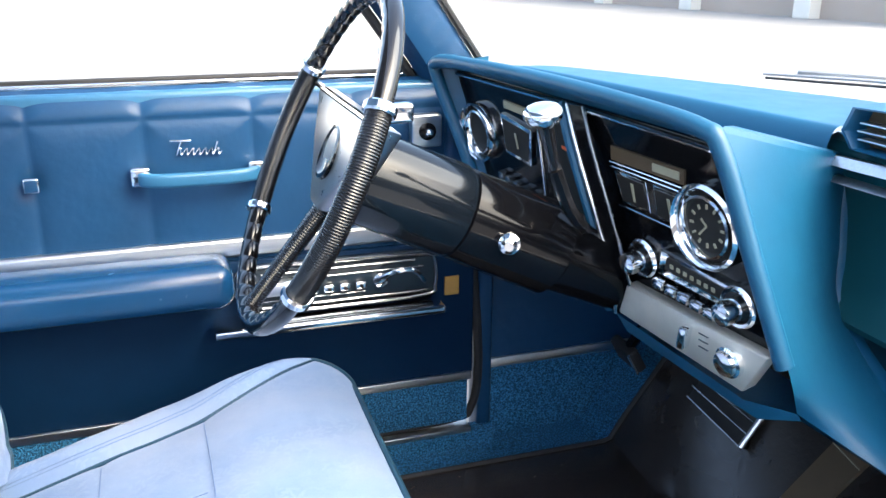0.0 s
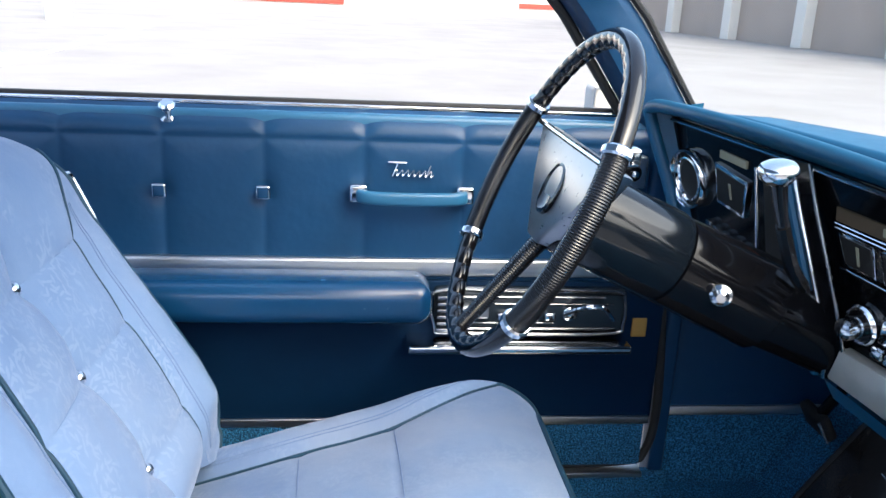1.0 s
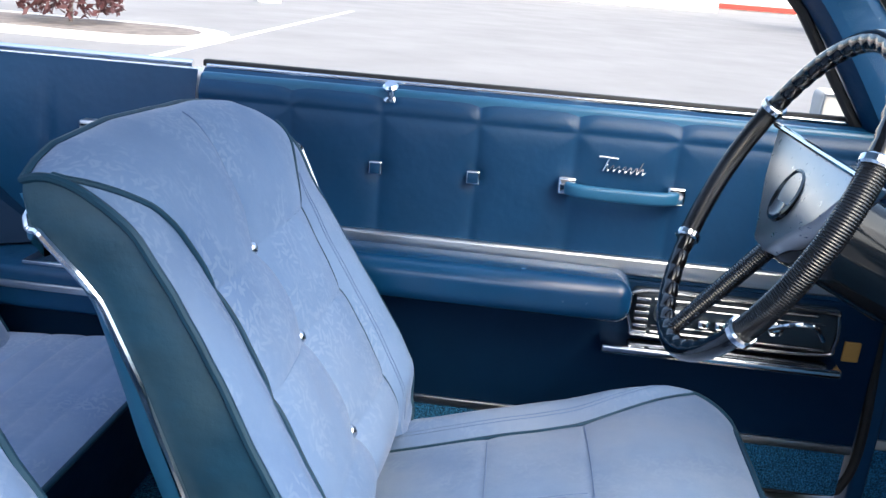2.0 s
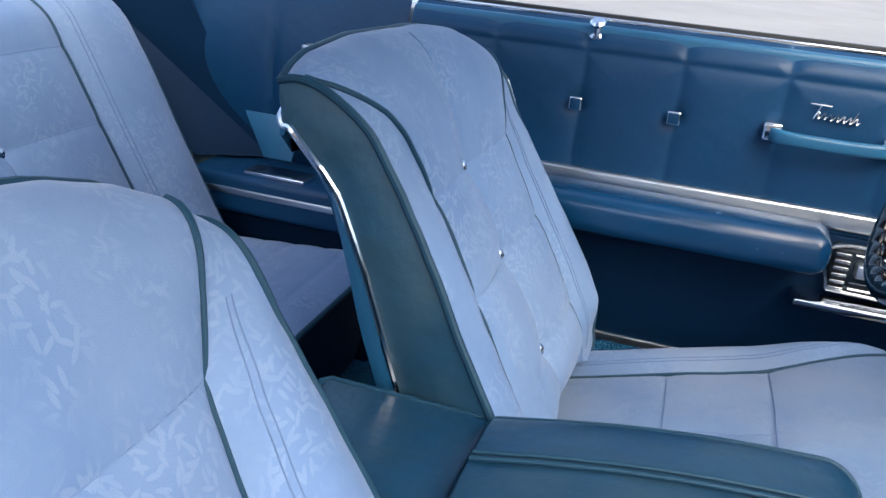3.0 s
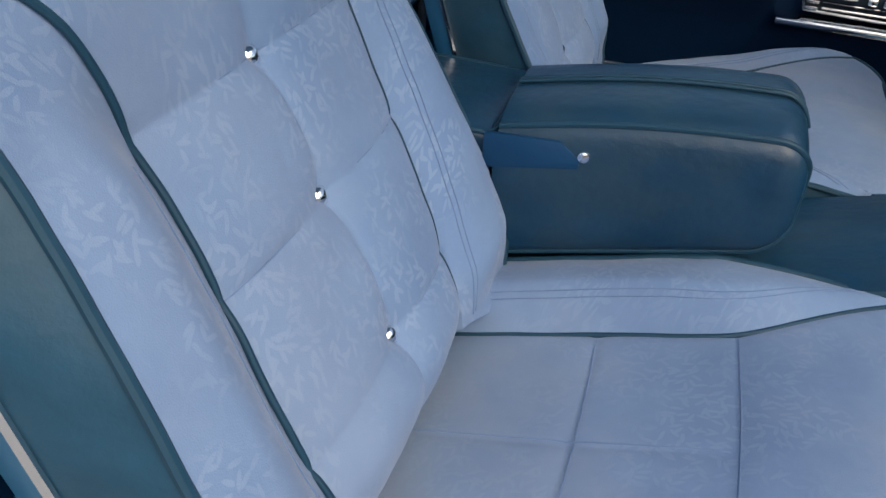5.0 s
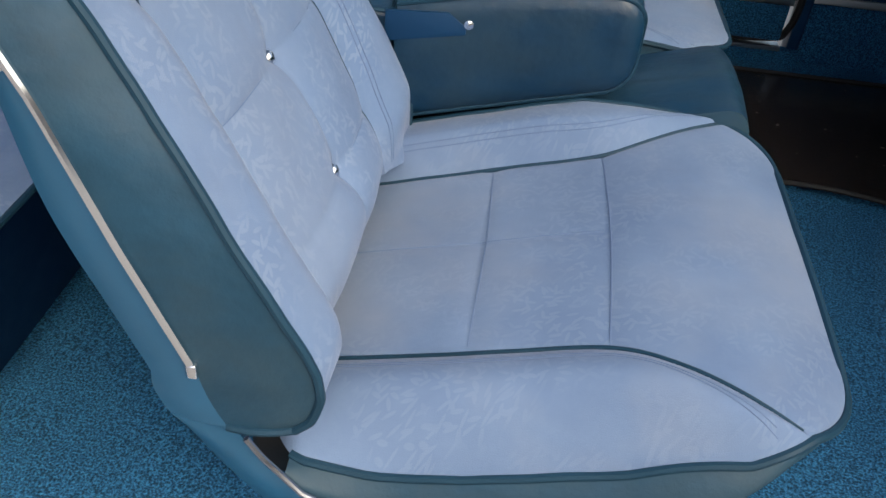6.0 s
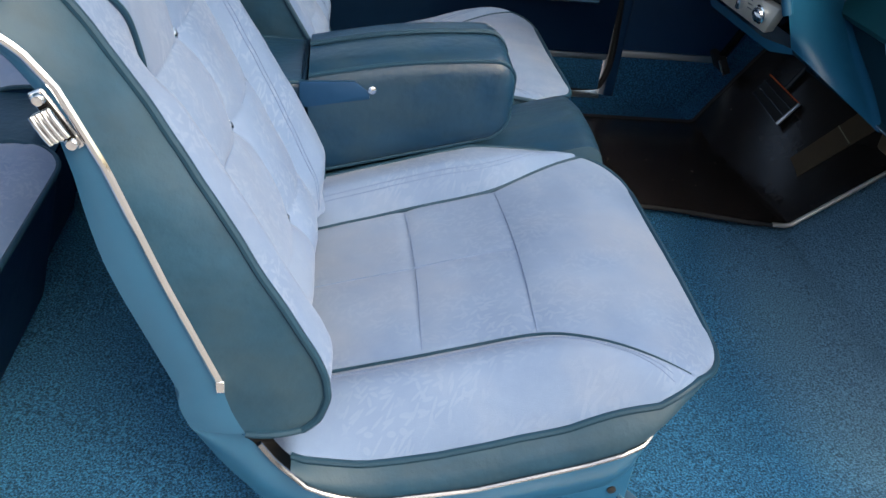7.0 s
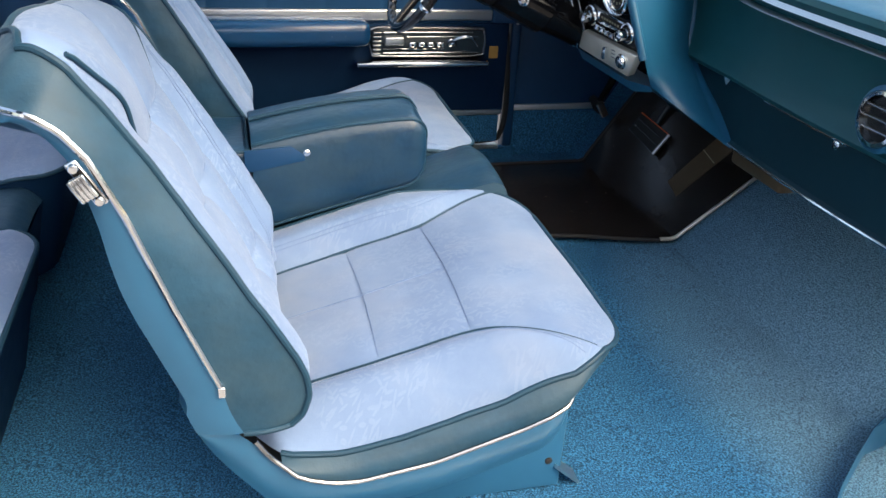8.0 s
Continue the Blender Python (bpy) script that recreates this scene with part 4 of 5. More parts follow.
    def mid(a_, b_):
        x = -0.36 + 0.50 * a_
        y = -0.132 + 0.205 * b_
        z = 0.205 + 0.29 * (x + 0.36) + 0.012 * math.sin(math.pi * b_) - 0.02 * math.exp(-abs(b_ - 0.5) / 0.03) * 0.15
        f = max(0, (a_ - 0.86) / 0.14)
        return (x - 0.03 * f ** 6, y, z - 0.10 * f ** 3)
    part("top", sheet(60, 24, mid), ARMVINYL, c)
    for e in (0.0, 1.0):
        rim = [Vector(mid(i / 50, e)) for i in range(51)]
        out = -0.006 if e == 0 else 0.006
        part("side", skin([rim, [p + Vector((0, out, -0.02)) for p in rim], [Vector((p.x, p.y + out * 0.5, 0.09)) for p in rim]]), VINYL_SEAT, c)
    part("front", sheet(24, 8, lambda a_, b_: (0.110 - 0.03 * b_, -0.132 + 0.205 * a_, 0.250 - 0.15 * b_)), VINYL_SEAT, c)


def build_rear():
    s = thing("rear_seat", "light blue leaf-patterned rear bench seat with chrome buttons", "car seat", (-1.0, 0, 0))

    ROWS = (0.30, 0.55, 0.785)

    def rim_z(y):
        """How far up the back reaches: rounded at its outer top corner."""
        k = max(0.0, (abs(y) - 0.555) / 0.085)
        return 1.0 - 0.16 * (1 - math.sqrt(max(0.0, 1 - min(1.0, k) ** 2)))

    def back(a, b):
        y = -0.64 + 1.28 * a
        v = b * rim_z(y)
        x, z = -0.975 - 0.245 * v, 0.24 + 0.46 * v
        ya = abs(y)
        if 0.127 < ya < 0.445:
            # tufted panel with one column of buttons
            k = (ya - 0.286) / 0.159
            w = 0.006 + 0.016 * math.sqrt(max(0.0, 1 - abs(k) ** 3))
            for t in ROWS:
                w -= 0.014 * math.exp(-math.hypot(ya - 0.25, (v - t) * 0.52) / 0.026)
            w -= 0.003 * math.exp(-abs(ya - 0.25) / 0.005) + 0.003 * math.exp(-min(abs(v - t) for t in ROWS) * 0.52 / 0.005)
        elif ya >= 0.445:
            k = (ya - 0.445) / 0.195
            w = 0.006 + 0.026 * math.sin(min(1.0, k / 0.5) * math.pi / 2) - 0.045 * max(0.0, (k - 0.55) / 0.45) ** 2
        else:
            w = 0.006 + 0.012 * math.sin((0.127 - ya) / 0.127 * math.pi / 2)
        w -= 0.05 * max(0, (b - 0.85) / 0.15) ** 2
        w += 0.002 * noise.noise((y * 9, v * 5, 1.0))
        return (x + 0.88 * w, y, z + 0.47 * w)
    at_y = lambda y, v: Vector(back((y + 0.64) / 1.28, v / rim_z(y)))
    part("backrest_cover", sheet(257, 100, back), CLOTH, s)
    for sd in (-1, 1):
        for v in ROWS:
            part("button", lathe([(0.0085, 0), (0.0095, 0.003), (0.008, 0.007), (0.001, 0.010)], frame_to((0.88, 0, 0.47), at_y(sd * 0.25, v)), 16), CHROME, s, "domed chrome button")
            part("cross_seam", tube([at_y(sd * (0.13 + 0.312 * i / 30), v) + Vector((0.0004, 0, 0.0002)) for i in range(31)], 0.0011, 5), THREAD, s)
        for y in (0.127, 0.445):
            part("panel_piping", tube([at_y(sd * y, 0.02 + 0.95 * i / 30) + Vector((0.002, 0, 0.001)) for i in range(31)], 0.0035), PIPING, s, "dark blue piping")
        part("centre_seam", tube([at_y(sd * 0.25, 0.02 + 0.95 * i / 40) + Vector((0.0004, 0, 0.0002)) for i in range(41)], 0.0011, 5), THREAD, s)
        for y in (0.475, 0.482):
            part("topstitch", tube([at_y(sd * y, 0.02 + 0.93 * i / 30) + Vector((0.0003, 0, 0.0002)) for i in range(31)], 0.0008, 5), THREAD, s)
        part("edge_piping", tube([Vector(back(0.5 + sd * 0.5, i / 24)) for i in range(25)] + [Vector(back(0.5 + sd * (0.5 - 0.010 * i), 1.0)) for i in range(1, 30)], 0.005), PIPING, s, "dark blue piping")
    part("backrest_side", rbox((-1.32, -0.63, 0.15), (-1.26, 0.63, 0.66), 0.01), VINYL, s)

    # two rounded cushions with a vinyl middle
    for sd in (-1, 1):
        def outline_x(y):
            k = max(0.0, (0.20 - abs(y)) / 0.09)
            return -0.700 - 0.010 * (abs(y) - 0.3) ** 2 - 0.085 * (1 - math.sqrt(max(0.0, 1 - min(1.0, k) ** 2)))

        def cush(a, b):
            y = sd * (0.11 + 0.55 * a)
            x = -1.0 + (outline_x(y) + 1.0) * b
            rib = 0.004 * (1 - math.exp(-min(abs(x - q) for q in (-0.93, -0.87, -0.81, -0.76)) / 0.006))
            edge_k = min(a * 0.55, (1 - a) * 0.55, (1 - b) * 0.3)
            z = 0.252 + 0.024 * b + rib + 0.020 * (1 - math.exp(-edge_k / 0.03))
            return (x, y, z)
        part("cushion_cover", sheet(90, 70, cush), CLOTH, s, "light blue leaf-patterned cloth cushion")
        path = [Vector(cush(i / 40, 1.0)) for i in range(40, -1, -1)] + [Vector(cush(0.0, 1 - i / 20)) for i in range(1, 21)]
        part("cushion_piping", tube(path, 0.0042), PIPING, s, "dark blue piping")
        part("cushion_front", skin([path, [p + Vector((-0.012, -sd * 0.004, -0.05)) for p in path], [p + Vector((-0.05, 0, -0.22)) for p in path]]), SHADED_NAVY, s, "dark blue vinyl cushion front")
    part("middle_cushion", sheet(24, 40, lambda a, b: (-1.02 + 0.275 * b, -0.115 + 0.23 * a, 0.262 + 0.012 * math.sin(math.pi * a) - 0.03 * max(0.0, (b - 0.85) / 0.15) ** 2)), ARMVINYL, s, "dark blue vinyl middle cushion")
    part("middle_front", sheet(12, 8, lambda a, b: (-0.745 - 0.04 * b, -0.115 + 0.23 * a, 0.235 - 0.2 * b)), SHADED_NAVY, s, "dark vinyl front")
    q = thing("rear_side_panel", "dark blue vinyl rear quarter trim with armrest ledge", "side panel", (-1.0, 0.78, 0.3), kind="structure")
    part("upper_panel", sheet(60, 30, lambda a, b: (-1.42 + 0.68 * a, 0.79 - 0.012 * math.sin(math.pi * b) * (1 - math.exp(-abs((a * 0.68) % 0.17 - 0.085) / 0.006) * 0.6) + 0.02 * b ** 4, 0.36 + 0.335 * b)), VINYL_DOOR, q)
    part("ledge", rbox((-1.10, 0.66, 0.30), (-0.76, 0.80, 0.372), 0.012), VINYL_DOOR, q)
    part("lower_panel", rbox((-1.30, 0.72, 0.02), (-0.75, 0.80, 0.31), 0.004), SHADED_NAVY, q)
    part("chrome_strip", rbox((-1.06, 0.655, 0.338), (-0.76, 0.661, 0.350), 0.002), BRUSHED, q, "brushed metal strip")
    part("sail_panel", slab([(-0.995, 0.785, 0.378), (-1.20, 0.785, 0.70), (-1.42, 0.75, 0.70), (-1.12, 0.72, 0.376)], 0.03), SHADED_NAVY, q, smooth=False)
    part("belt_strip", tube([(-1.5, 0.81, 0.703), (-0.75, 0.815, 0.703)], 0.006), CHROME, q)
    t = thing("ashtray", "open ashtray with a raised blue lid on the rear ledge", "ashtray", (-0.95, 0.72, 0.372))
    part("lid", slab([(-0.971, 0.712, 0.400), (-0.915, 0.712, 0.400), (-0.905, 0.735, 0.474), (-1.022, 0.735, 0.474)], 0.004, 0.001), SHELL, t, "raised blue enamel lid")
    part("tray", rbox((-0.99, 0.675, 0.372), (-0.87, 0.728, 0.380), 0.002), CHROME, t)
    c = thing("coat_hook", "small ribbed chrome fitting on the rear trim", "fitting", (-0.85, 0.78, 0.58))
    part("body", rbox((-0.926, 0.762, 0.566), (-0.898, 0.785, 0.602), 0.004), BRUSHED, c)
    for i in range(3):
        part("groove", rbox((-0.923, 0.760, 0.572 + 0.010 * i), (-0.901, 0.764, 0.576 + 0.010 * i), 0.001), BLACK, c, "dark groove")


# ---- driver's door ----
DOOR_SEAMS = (-0.573, -0.424, -0.270, -0.116, 0.040, 0.195)


def build_door():
    d = thing("door_1", "closed driver's door trimmed in padded dark blue vinyl", "door", (-0.2, 0.8, 0.1), kind="structure")

    def pad(a, b):
        x = -0.725 + 1.07 * a
        z = 0.466 + 0.234 * b
        seam = min(abs(x - q) for q in DOOR_SEAMS)
        y = 0.772
        below = z < 0.655
        edge = min(seam, abs(z - 0.655) * 1.2)
        y -= 0.007 * (1 - math.exp(-edge / 0.016))
        if not below:
            y += 0.040 * ((z - 0.655) / 0.047) ** 2
        for q in (-0.429, -0.272):
            y += 0.006 * math.exp(-((x - q) ** 2 + (z - 0.572) ** 2) / 0.02 ** 2)
        return (x, y, z)
    part("upper_pad", sheet(260, 70, pad), VINYL_DOOR, d, "tufted dark blue vinyl pad")
    part("core", rbox((-0.728, 0.782, 0.09), (0.395, 0.86, 0.695), 0.008), SHELL, d, "painted door shell")
    part("belt_strip", rbox((-0.725, 0.806, 0.698), (0.36, 0.816, 0.706), 0.002), CHROME, d, "bright belt moulding")
    part("belt_seal", rbox((-0.735, 0.817, 0.70), (0.36, 0.832, 0.711), 0.003), RUBBER, d, "black window seal")
    part("trim_strip", rbox((-0.72, 0.756, 0.4380), (0.345, 0.772, 0.4670), 0.005), BRUSHED, d, "brushed aluminium trim strip")
    part("trim_channel", rbox((-0.72, 0.764, 0.430), (0.345, 0.771, 0.4395), 0.002), VINYL_DOOR, d)
    part("lower_panel", rbox((-0.72, 0.760, 0.176), (0.398, 0.782, 0.430), 0.004), SHADED_NAVY, d, "plain navy lower panel, darkened for shade")
    part("kick_strip", rbox((-0.70, 0.755, 0.166), (0.394, 0.763, 0.181), 0.002), BRUSHED, d, "brushed metal strip")
    part("carpet_panel", rbox((-0.70, 0.758, 0.082), (0.388, 0.775, 0.167), 0.004), CARPET, d, "blue carpet kick panel")
    arm = part("armrest", rbox((-0.73, 0.664, 0.384), (-0.008, 0.768, 0.452), 0.026, 6), ARMGLOSS, d, "smooth blue vinyl armrest")
    # pull handle
    def bow_in(c):
        k = min(1.0, abs(c.x + 0.041) / 0.088)
        return Vector((c.x, c.y + 0.016 * k ** 6, c.z - 0.002 * (1 - k * k)))
    hb = rbox((-0.130, 0.728, 0.563), (0.048, 0.742, 0.584), 0.0055, 3)
    bmesh.ops.subdivide_edges(hb, edges=[e for e in hb.edges if abs(e.verts[0].co.x - e.verts[1].co.x) > 0.1], cuts=24)
    for v in hb.verts:
        v.co = bow_in(v.co)
    h = part("pull_handle", hb, SHELL, d, "blue padded pull handle")
    for x in (-0.125, 0.043):
        part("handle_cap", rbox((x - 0.014, 0.746, 0.562), (x + 0.014, 0.766, 0.590), 0.004), CHROME, h, "chrome edged cap")
    # script badge, drawn as a plain wavy stroke
    wave = [(-0.070 + 0.064 * k / 90, 0.760, 0.6085 + 0.0050 * math.sin(k / 90 * 7 * math.tau) - 0.002 * k / 90) for k in range(91)]
    bd = part("badge", tube([(x + (z - 0.6085) * 0.45, y, z) for x, y, z in wave], 0.0012, 6), CHROME, d, "bright metal script badge")
    part("stroke", tube([(-0.018, 0.760, 0.606), (-0.012, 0.760, 0.621)], 0.0012, 6), CHROME, bd)
    part("stroke", tube([(-0.080, 0.760, 0.625), (-0.050, 0.760, 0.624)], 0.0014, 6), CHROME, bd)
    part("stroke", tube([(-0.072, 0.760, 0.603), (-0.064, 0.760, 0.624)], 0.0014, 6), CHROME, bd)
    for x in (-0.429, -0.272):
        b = part("pad_button", rbox((x - 0.011, 0.757, 0.561), (x + 0.011, 0.766, 0.583), 0.003), CHROME, d, "square chrome-edged button")
        part("inset", rbox((x - 0.0085, 0.7555, 0.5635), (x + 0.0085, 0.758, 0.5805), 0.001), VINYL_DOOR, b)
    k = part("lock_knob", lathe([(0.011, 0), (0.013, 0.003), (0.006, 0.007), (0.0055, 0.018), (0.012, 0.022), (0.0125, 0.026), (0.009, 0.030)], frame_to((0, -0.45, 0.9), (-0.414, 0.786, 0.678)), 20), CHROME, d, "chrome lock knob")
    # switch panel in its chrome frame
    sp = part("switch_panel", rbox((0.0, 0.738, 0.345), (0.325, 0.768, 0.423), 0.010, 4), SMOKE, d, "dark switch panel in a chrome frame")
    part("bezel", tube(curve([(0.004, 0.735, 0.349), (0.002, 0.735, 0.420), (0.15, 0.735, 0.423), (0.296, 0.735, 0.420), (0.318, 0.735, 0.408), (0.319, 0.735, 0.364), (0.300, 0.735, 0.348), (0.15, 0.735, 0.346), (0.004, 0.735, 0.349)], 80), 0.0032), TRIM, sp, "chrome frame")
    for z, xa, xb, r in ((0.411, 0.034, 0.285, 0.0022), (0.399, 0.10, 0.30, 0.0014), (0.3555, 0.034, 0.305, 0.0026), (0.366, 0.034, 0.20, 0.0014)):
        part("rail", tube([(xa, 0.736, z), (xb, 0.736, z)], r, 8), TRIM, sp, "thin chrome rail")
    part("lever_block", rbox((0.036, 0.716, 0.380), (0.088, 0.738, 0.402), 0.004, 3), BRUSHED, sp, "brushed metal lever")
    for i in range(4):
        x = 0.105 + 0.026 * i
        t = part("window_switch", rbox((x, 0.726, 0.373), (x + 0.018, 0.739, 0.386), 0.003), CHROME, sp, "small chrome toggle")
        part("tip", rbox((x + 0.006, 0.719, 0.377), (x + 0.012, 0.727, 0.382), 0.002), BLACK, t)
    part("inner_handle", tube(curve([(0.215, 0.730, 0.384), (0.245, 0.712, 0.402), (0.275, 0.712, 0.402), (0.298, 0.728, 0.376)], 20), 0.0042), CHROME, sp, "chrome inner door handle")
    part("handle_pivot", lathe([(0.012, 0), (0.012, 0.006), (0.006, 0.010)], frame_to((0, -1, 0), (0.226, 0.738, 0.383)), 18), CHROME, sp)
    for i in range(6):
        part("rib", rbox((0.005, 0.729, 0.352 + 0.0112 * i), (0.028, 0.738, 0.3575 + 0.0112 * i), 0.0015), TRIM, sp)
    part("ledge_strip", rbox((-0.042, 0.700, 0.324), (0.328, 0.766, 0.338), 0.004), CHROME, d, "bright chrome ledge under the switches")
    part("edge_seal", tube(curve([(0.385, 0.770, 0.45), (0.400, 0.770, 0.36), (0.412, 0.770, 0.19), (0.400, 0.770, 0.105), (0.36, 0.770, 0.083), (0.15, 0.770, 0.078), (-0.3, 0.770, 0.078)], 60), 0.008), RUBBER, d, "black rubber door seal")
    kk = thing("kick_panel", "dark blue footwell side panel with carpeted foot", "side panel", (0.6, 0.77, 0.2), kind="structure")
    part("panel", rbox((0.432, 0.785, 0.180), (1.03, 0.82, 0.64), 0.004), VINYL_DOOR, kk)
    part("pillar_face", rbox((0.412, 0.772, 0.02), (0.440, 0.82, 0.70), 0.006), VINYL_DOOR, kk)
    part("strip", rbox((0.440, 0.780, 0.169), (0.95, 0.788, 0.187), 0.002), BRUSHED, kk, "brushed metal strip")
    part("carpet_panel", rbox((0.440, 0.784, 0.0), (1.0, 0.81, 0.170), 0.004), CARPET, kk, "blue carpet panel")
    part("upper_trim", rbox((0.345, 0.752, 0.43), (0.47, 0.80, 0.70), 0.01), VINYL_DOOR, kk)
    part("strip", rbox((0.418, 0.755, 0.428), (0.55, 0.766, 0.434), 0.002), BRUSHED, kk, "thin metal strip")
    sl = thing("sill_plate", "scuffed aluminium sill plate under the driver's door", "sill plate", (0.1, 0.76, 0.08), kind="structure")
    part("plate", rbox((-0.7, 0.748, 0.062), (0.392, 0.785, 0.072), 0.002), BRUSHED, sl)
    part("riser", rbox((-0.7, 0.752, 0.0), (0.44, 0.785, 0.062), 0.004), CARPET, sl)
    kn = thing("vent_pull", "square grey plate with a round chrome-tipped knob", "knob", (0.305, 0.74, 0.62))
    part("plate", rbox((0.283, 0.738, 0.596), (0.332, 0.762, 0.648), 0.004), BRUSHED, kn)
    part("dish", lathe([(0.014, 0), (0.014, 0.004), (0.010, 0.006)], frame_to((0, -1, 0), (0.307, 0.738, 0.622)), 20), BLACK, kn)
    part("tip", lathe([(0.005, 0), (0.006, 0.012), (0.002, 0.015)], frame_to((0, -1, 0), (0.307, 0.734, 0.622)), 14), CHROME, kn)
    tg = thing("service_tag", "small amber paper tag on the door edge", "tag", (0.345, 0.74, 0.35))
    part("tag", rbox((0.342, 0.752, 0.334), (0.368, 0.757, 0.368), 0.002), YELLOW, tg)
    mi = thing("door_mirror", "cream outside mirror seen through the window", "mirror", (0.35, 1.0, 0.66))
    part("shell", rbox((0.300, 0.98, 0.655), (0.400, 1.04, 0.733), 0.012, 4), PILLARMAT, mi)
    part("stalk", tube([(0.36, 0.88, 0.60), (0.355, 0.99, 0.67)], 0.010), CHROME, mi)
    part("rim", tube([(0.300, 0.978, 0.66), (0.304, 0.978, 0.728), (0.396, 0.978, 0.731)], 0.003), BRUSHED, mi, "thin bright rim")


# ---- steering ----
def build_steering():
    axis = Vector((-0.907, 0, 0.42)).normalized()
    c = Vector((0.058, 0.330, 0.684))
    M = frame_to(axis, c)
    side, up = Vector((0, 1, 0)), Vector((0.42, 0, 0.907)).normalized()

    def at(r, deg, h=0.0):
        t = radians(deg)
        return c + side * (r * math.cos(t)) + up * (r * math.sin(t)) + axis * h
    R = 0.181
    w = thing("steering_wheel", "black steering wheel with ribbed grips and a metal hub", "steering wheel", tuple(c))

    def arc(a, b, n, radius, name, label, mat):
        part(name, tube([at(R, a + (b - a) * i / (n - 1)) for i in range(n)], radius, 12), mat, w, label)
    for name, a0, a1, waves in (("upper_rim", 26, 154, 19), ("lower_rim", 214, 326, 14)):
        cnt = waves * 10
        rings = []
        for i in range(cnt + 1):
            notch = 0.0034 * abs(math.sin(math.pi * waves * i / cnt)) ** 0.8
            ring_ = []
            for q in range(16):
                th = math.tau * q / 16
                r = 0.0100 + notch * max(0.0, -math.cos(th)) ** 1.5
                ring_.append(at(R + r * math.cos(th), a0 + (a1 - a0) * i / cnt, r * math.sin(th)))
            rings.append(ring_)
        part(name, skin(rings, closed=True, cap=True), GLOSS, w, "black rim with finger notches")
    arc(154, 214, 600, lambda k: 0.0119 + 0.00034 * math.sin(k * 72 * math.tau), "ribbed_grip", "finely ribbed black grip", GLOSS)
    arc(-34, 26, 600, lambda k: 0.0119 + 0.00034 * math.sin(k * 72 * math.tau), "ribbed_grip", "finely ribbed black grip", GLOSS)
    for deg in (26, 154, 214, 326):
        t = radians(deg)
        tang = -side * math.sin(t) + up * math.cos(t)
        part("rim_band", lathe([(0.0135, -0.005), (0.0152, -0.003), (0.0152, 0.003), (0.0135, 0.005)], frame_to(tang, at(R, deg)), 20), CHROME, w, "chrome rim band")
    face = [at(0.158, 156, -0.010), at(0.158, 24, -0.010), at(0.090, 6, -0.016), at(0.052, -66, -0.020), at(0.052, 246, -0.020), at(0.090, 174, -0.016)]
    part("hub", slab(face, 0.026, 0.005), HUB, w, "satin metal hub cover")
    part("hub_edge", tube([at(0.158, 156, -0.008), at(0.064, 90, -0.007), at(0.158, 24, -0.008)], 0.0036), CHROME, w, "bright upper hub edge")
    part("emblem", lathe([(0.031, 0), (0.030, 0.004), (0.026, 0.005), (0.021, 0.001)], frame_to(axis, at(0.012, 90, -0.017)), 32), GLOSS, w, "black round emblem")
    n = 320
    part("spoke", tube([at(0.040 + 0.133 * i / n, 270, -0.034 * (1 - i / n)) for i in range(n + 1)], lambda k: 0.018 - 0.004 * k + 0.00035 * math.sin(k * 46 * math.tau), 16, flat=0.6), GLOSS, w, "black ribbed spoke")
    part("boss", lathe([(0.044, -0.030), (0.050, -0.036), (0.052, -0.050), (0.046, -0.060)], M, 32), BLACK, w, "black wheel boss")
    s = thing("steering_column", "black steering column shroud with ignition key", "steering column", tuple(c - axis * 0.2))
    part("collar", lathe([(0.042, -0.045), (0.051, -0.052), (0.054, -0.165), (0.052, -0.172)], M, 40), COLLAR, s, "glossy dark grey collar")
    part("shroud", lathe([(0.046, -0.172), (0.052, -0.175), (0.055, -0.27), (0.056, -0.30), (0.049, -0.306), (0.046, -0.36), (0.044, -0.46), (0.040, -0.52)], M, 40), PANEL, s)
    key = c - axis * 0.222 + Vector((0, -0.052, -0.004))
    part("ignition", lathe([(0.013, 0), (0.012, 0.006), (0.007, 0.008), (0.009, 0.016), (0.005, 0.020)], frame_to((-0.4, -0.9, 0.1), key), 18), CHROME, s, "chrome ignition key knob")
    g = thing("gear_lever", "column gear lever with black arm and chrome knob", "lever", (0.3, 0.25, 0.6))
    part("arm", tube(curve([(0.315, 0.265, 0.615), (0.32, 0.225, 0.612), (0.29, 0.203, 0.645), (0.264, 0.185, 0.690)], 20), 0.007), BLACK, g)
    part("stem", tube([(0.264, 0.185, 0.690), (0.245, 0.172, 0.738)], lambda k: 0.0050 + 0.0035 * k, 14), GLOSS, g, "slim black stem")
    part("knob", lathe([(0.012, -0.006), (0.0165, -0.001), (0.0182, 0.003), (0.0184, 0.006), (0.0172, 0.0095), (0.0145, 0.012), (0.010, 0.0136), (0.005, 0.0142), (0.001, 0.0143)], frame_to((-0.2, -0.1, 1), (0.244, 0.171, 0.740)), 24), CHROME, g, "chrome knob")
    t = thing("turn_signal_lever", "short chrome turn signal stalk", "lever", (0.12, 0.25, 0.7))
    part("stalk", tube([(0.13, 0.38, 0.715), (0.11, 0.48, 0.705)], 0.006), CHROME, t)
    part("button", rbox((0.123, 0.268, 0.724), (0.151, 0.295, 0.744), 0.004), CHROME, t, "chrome hazard button")


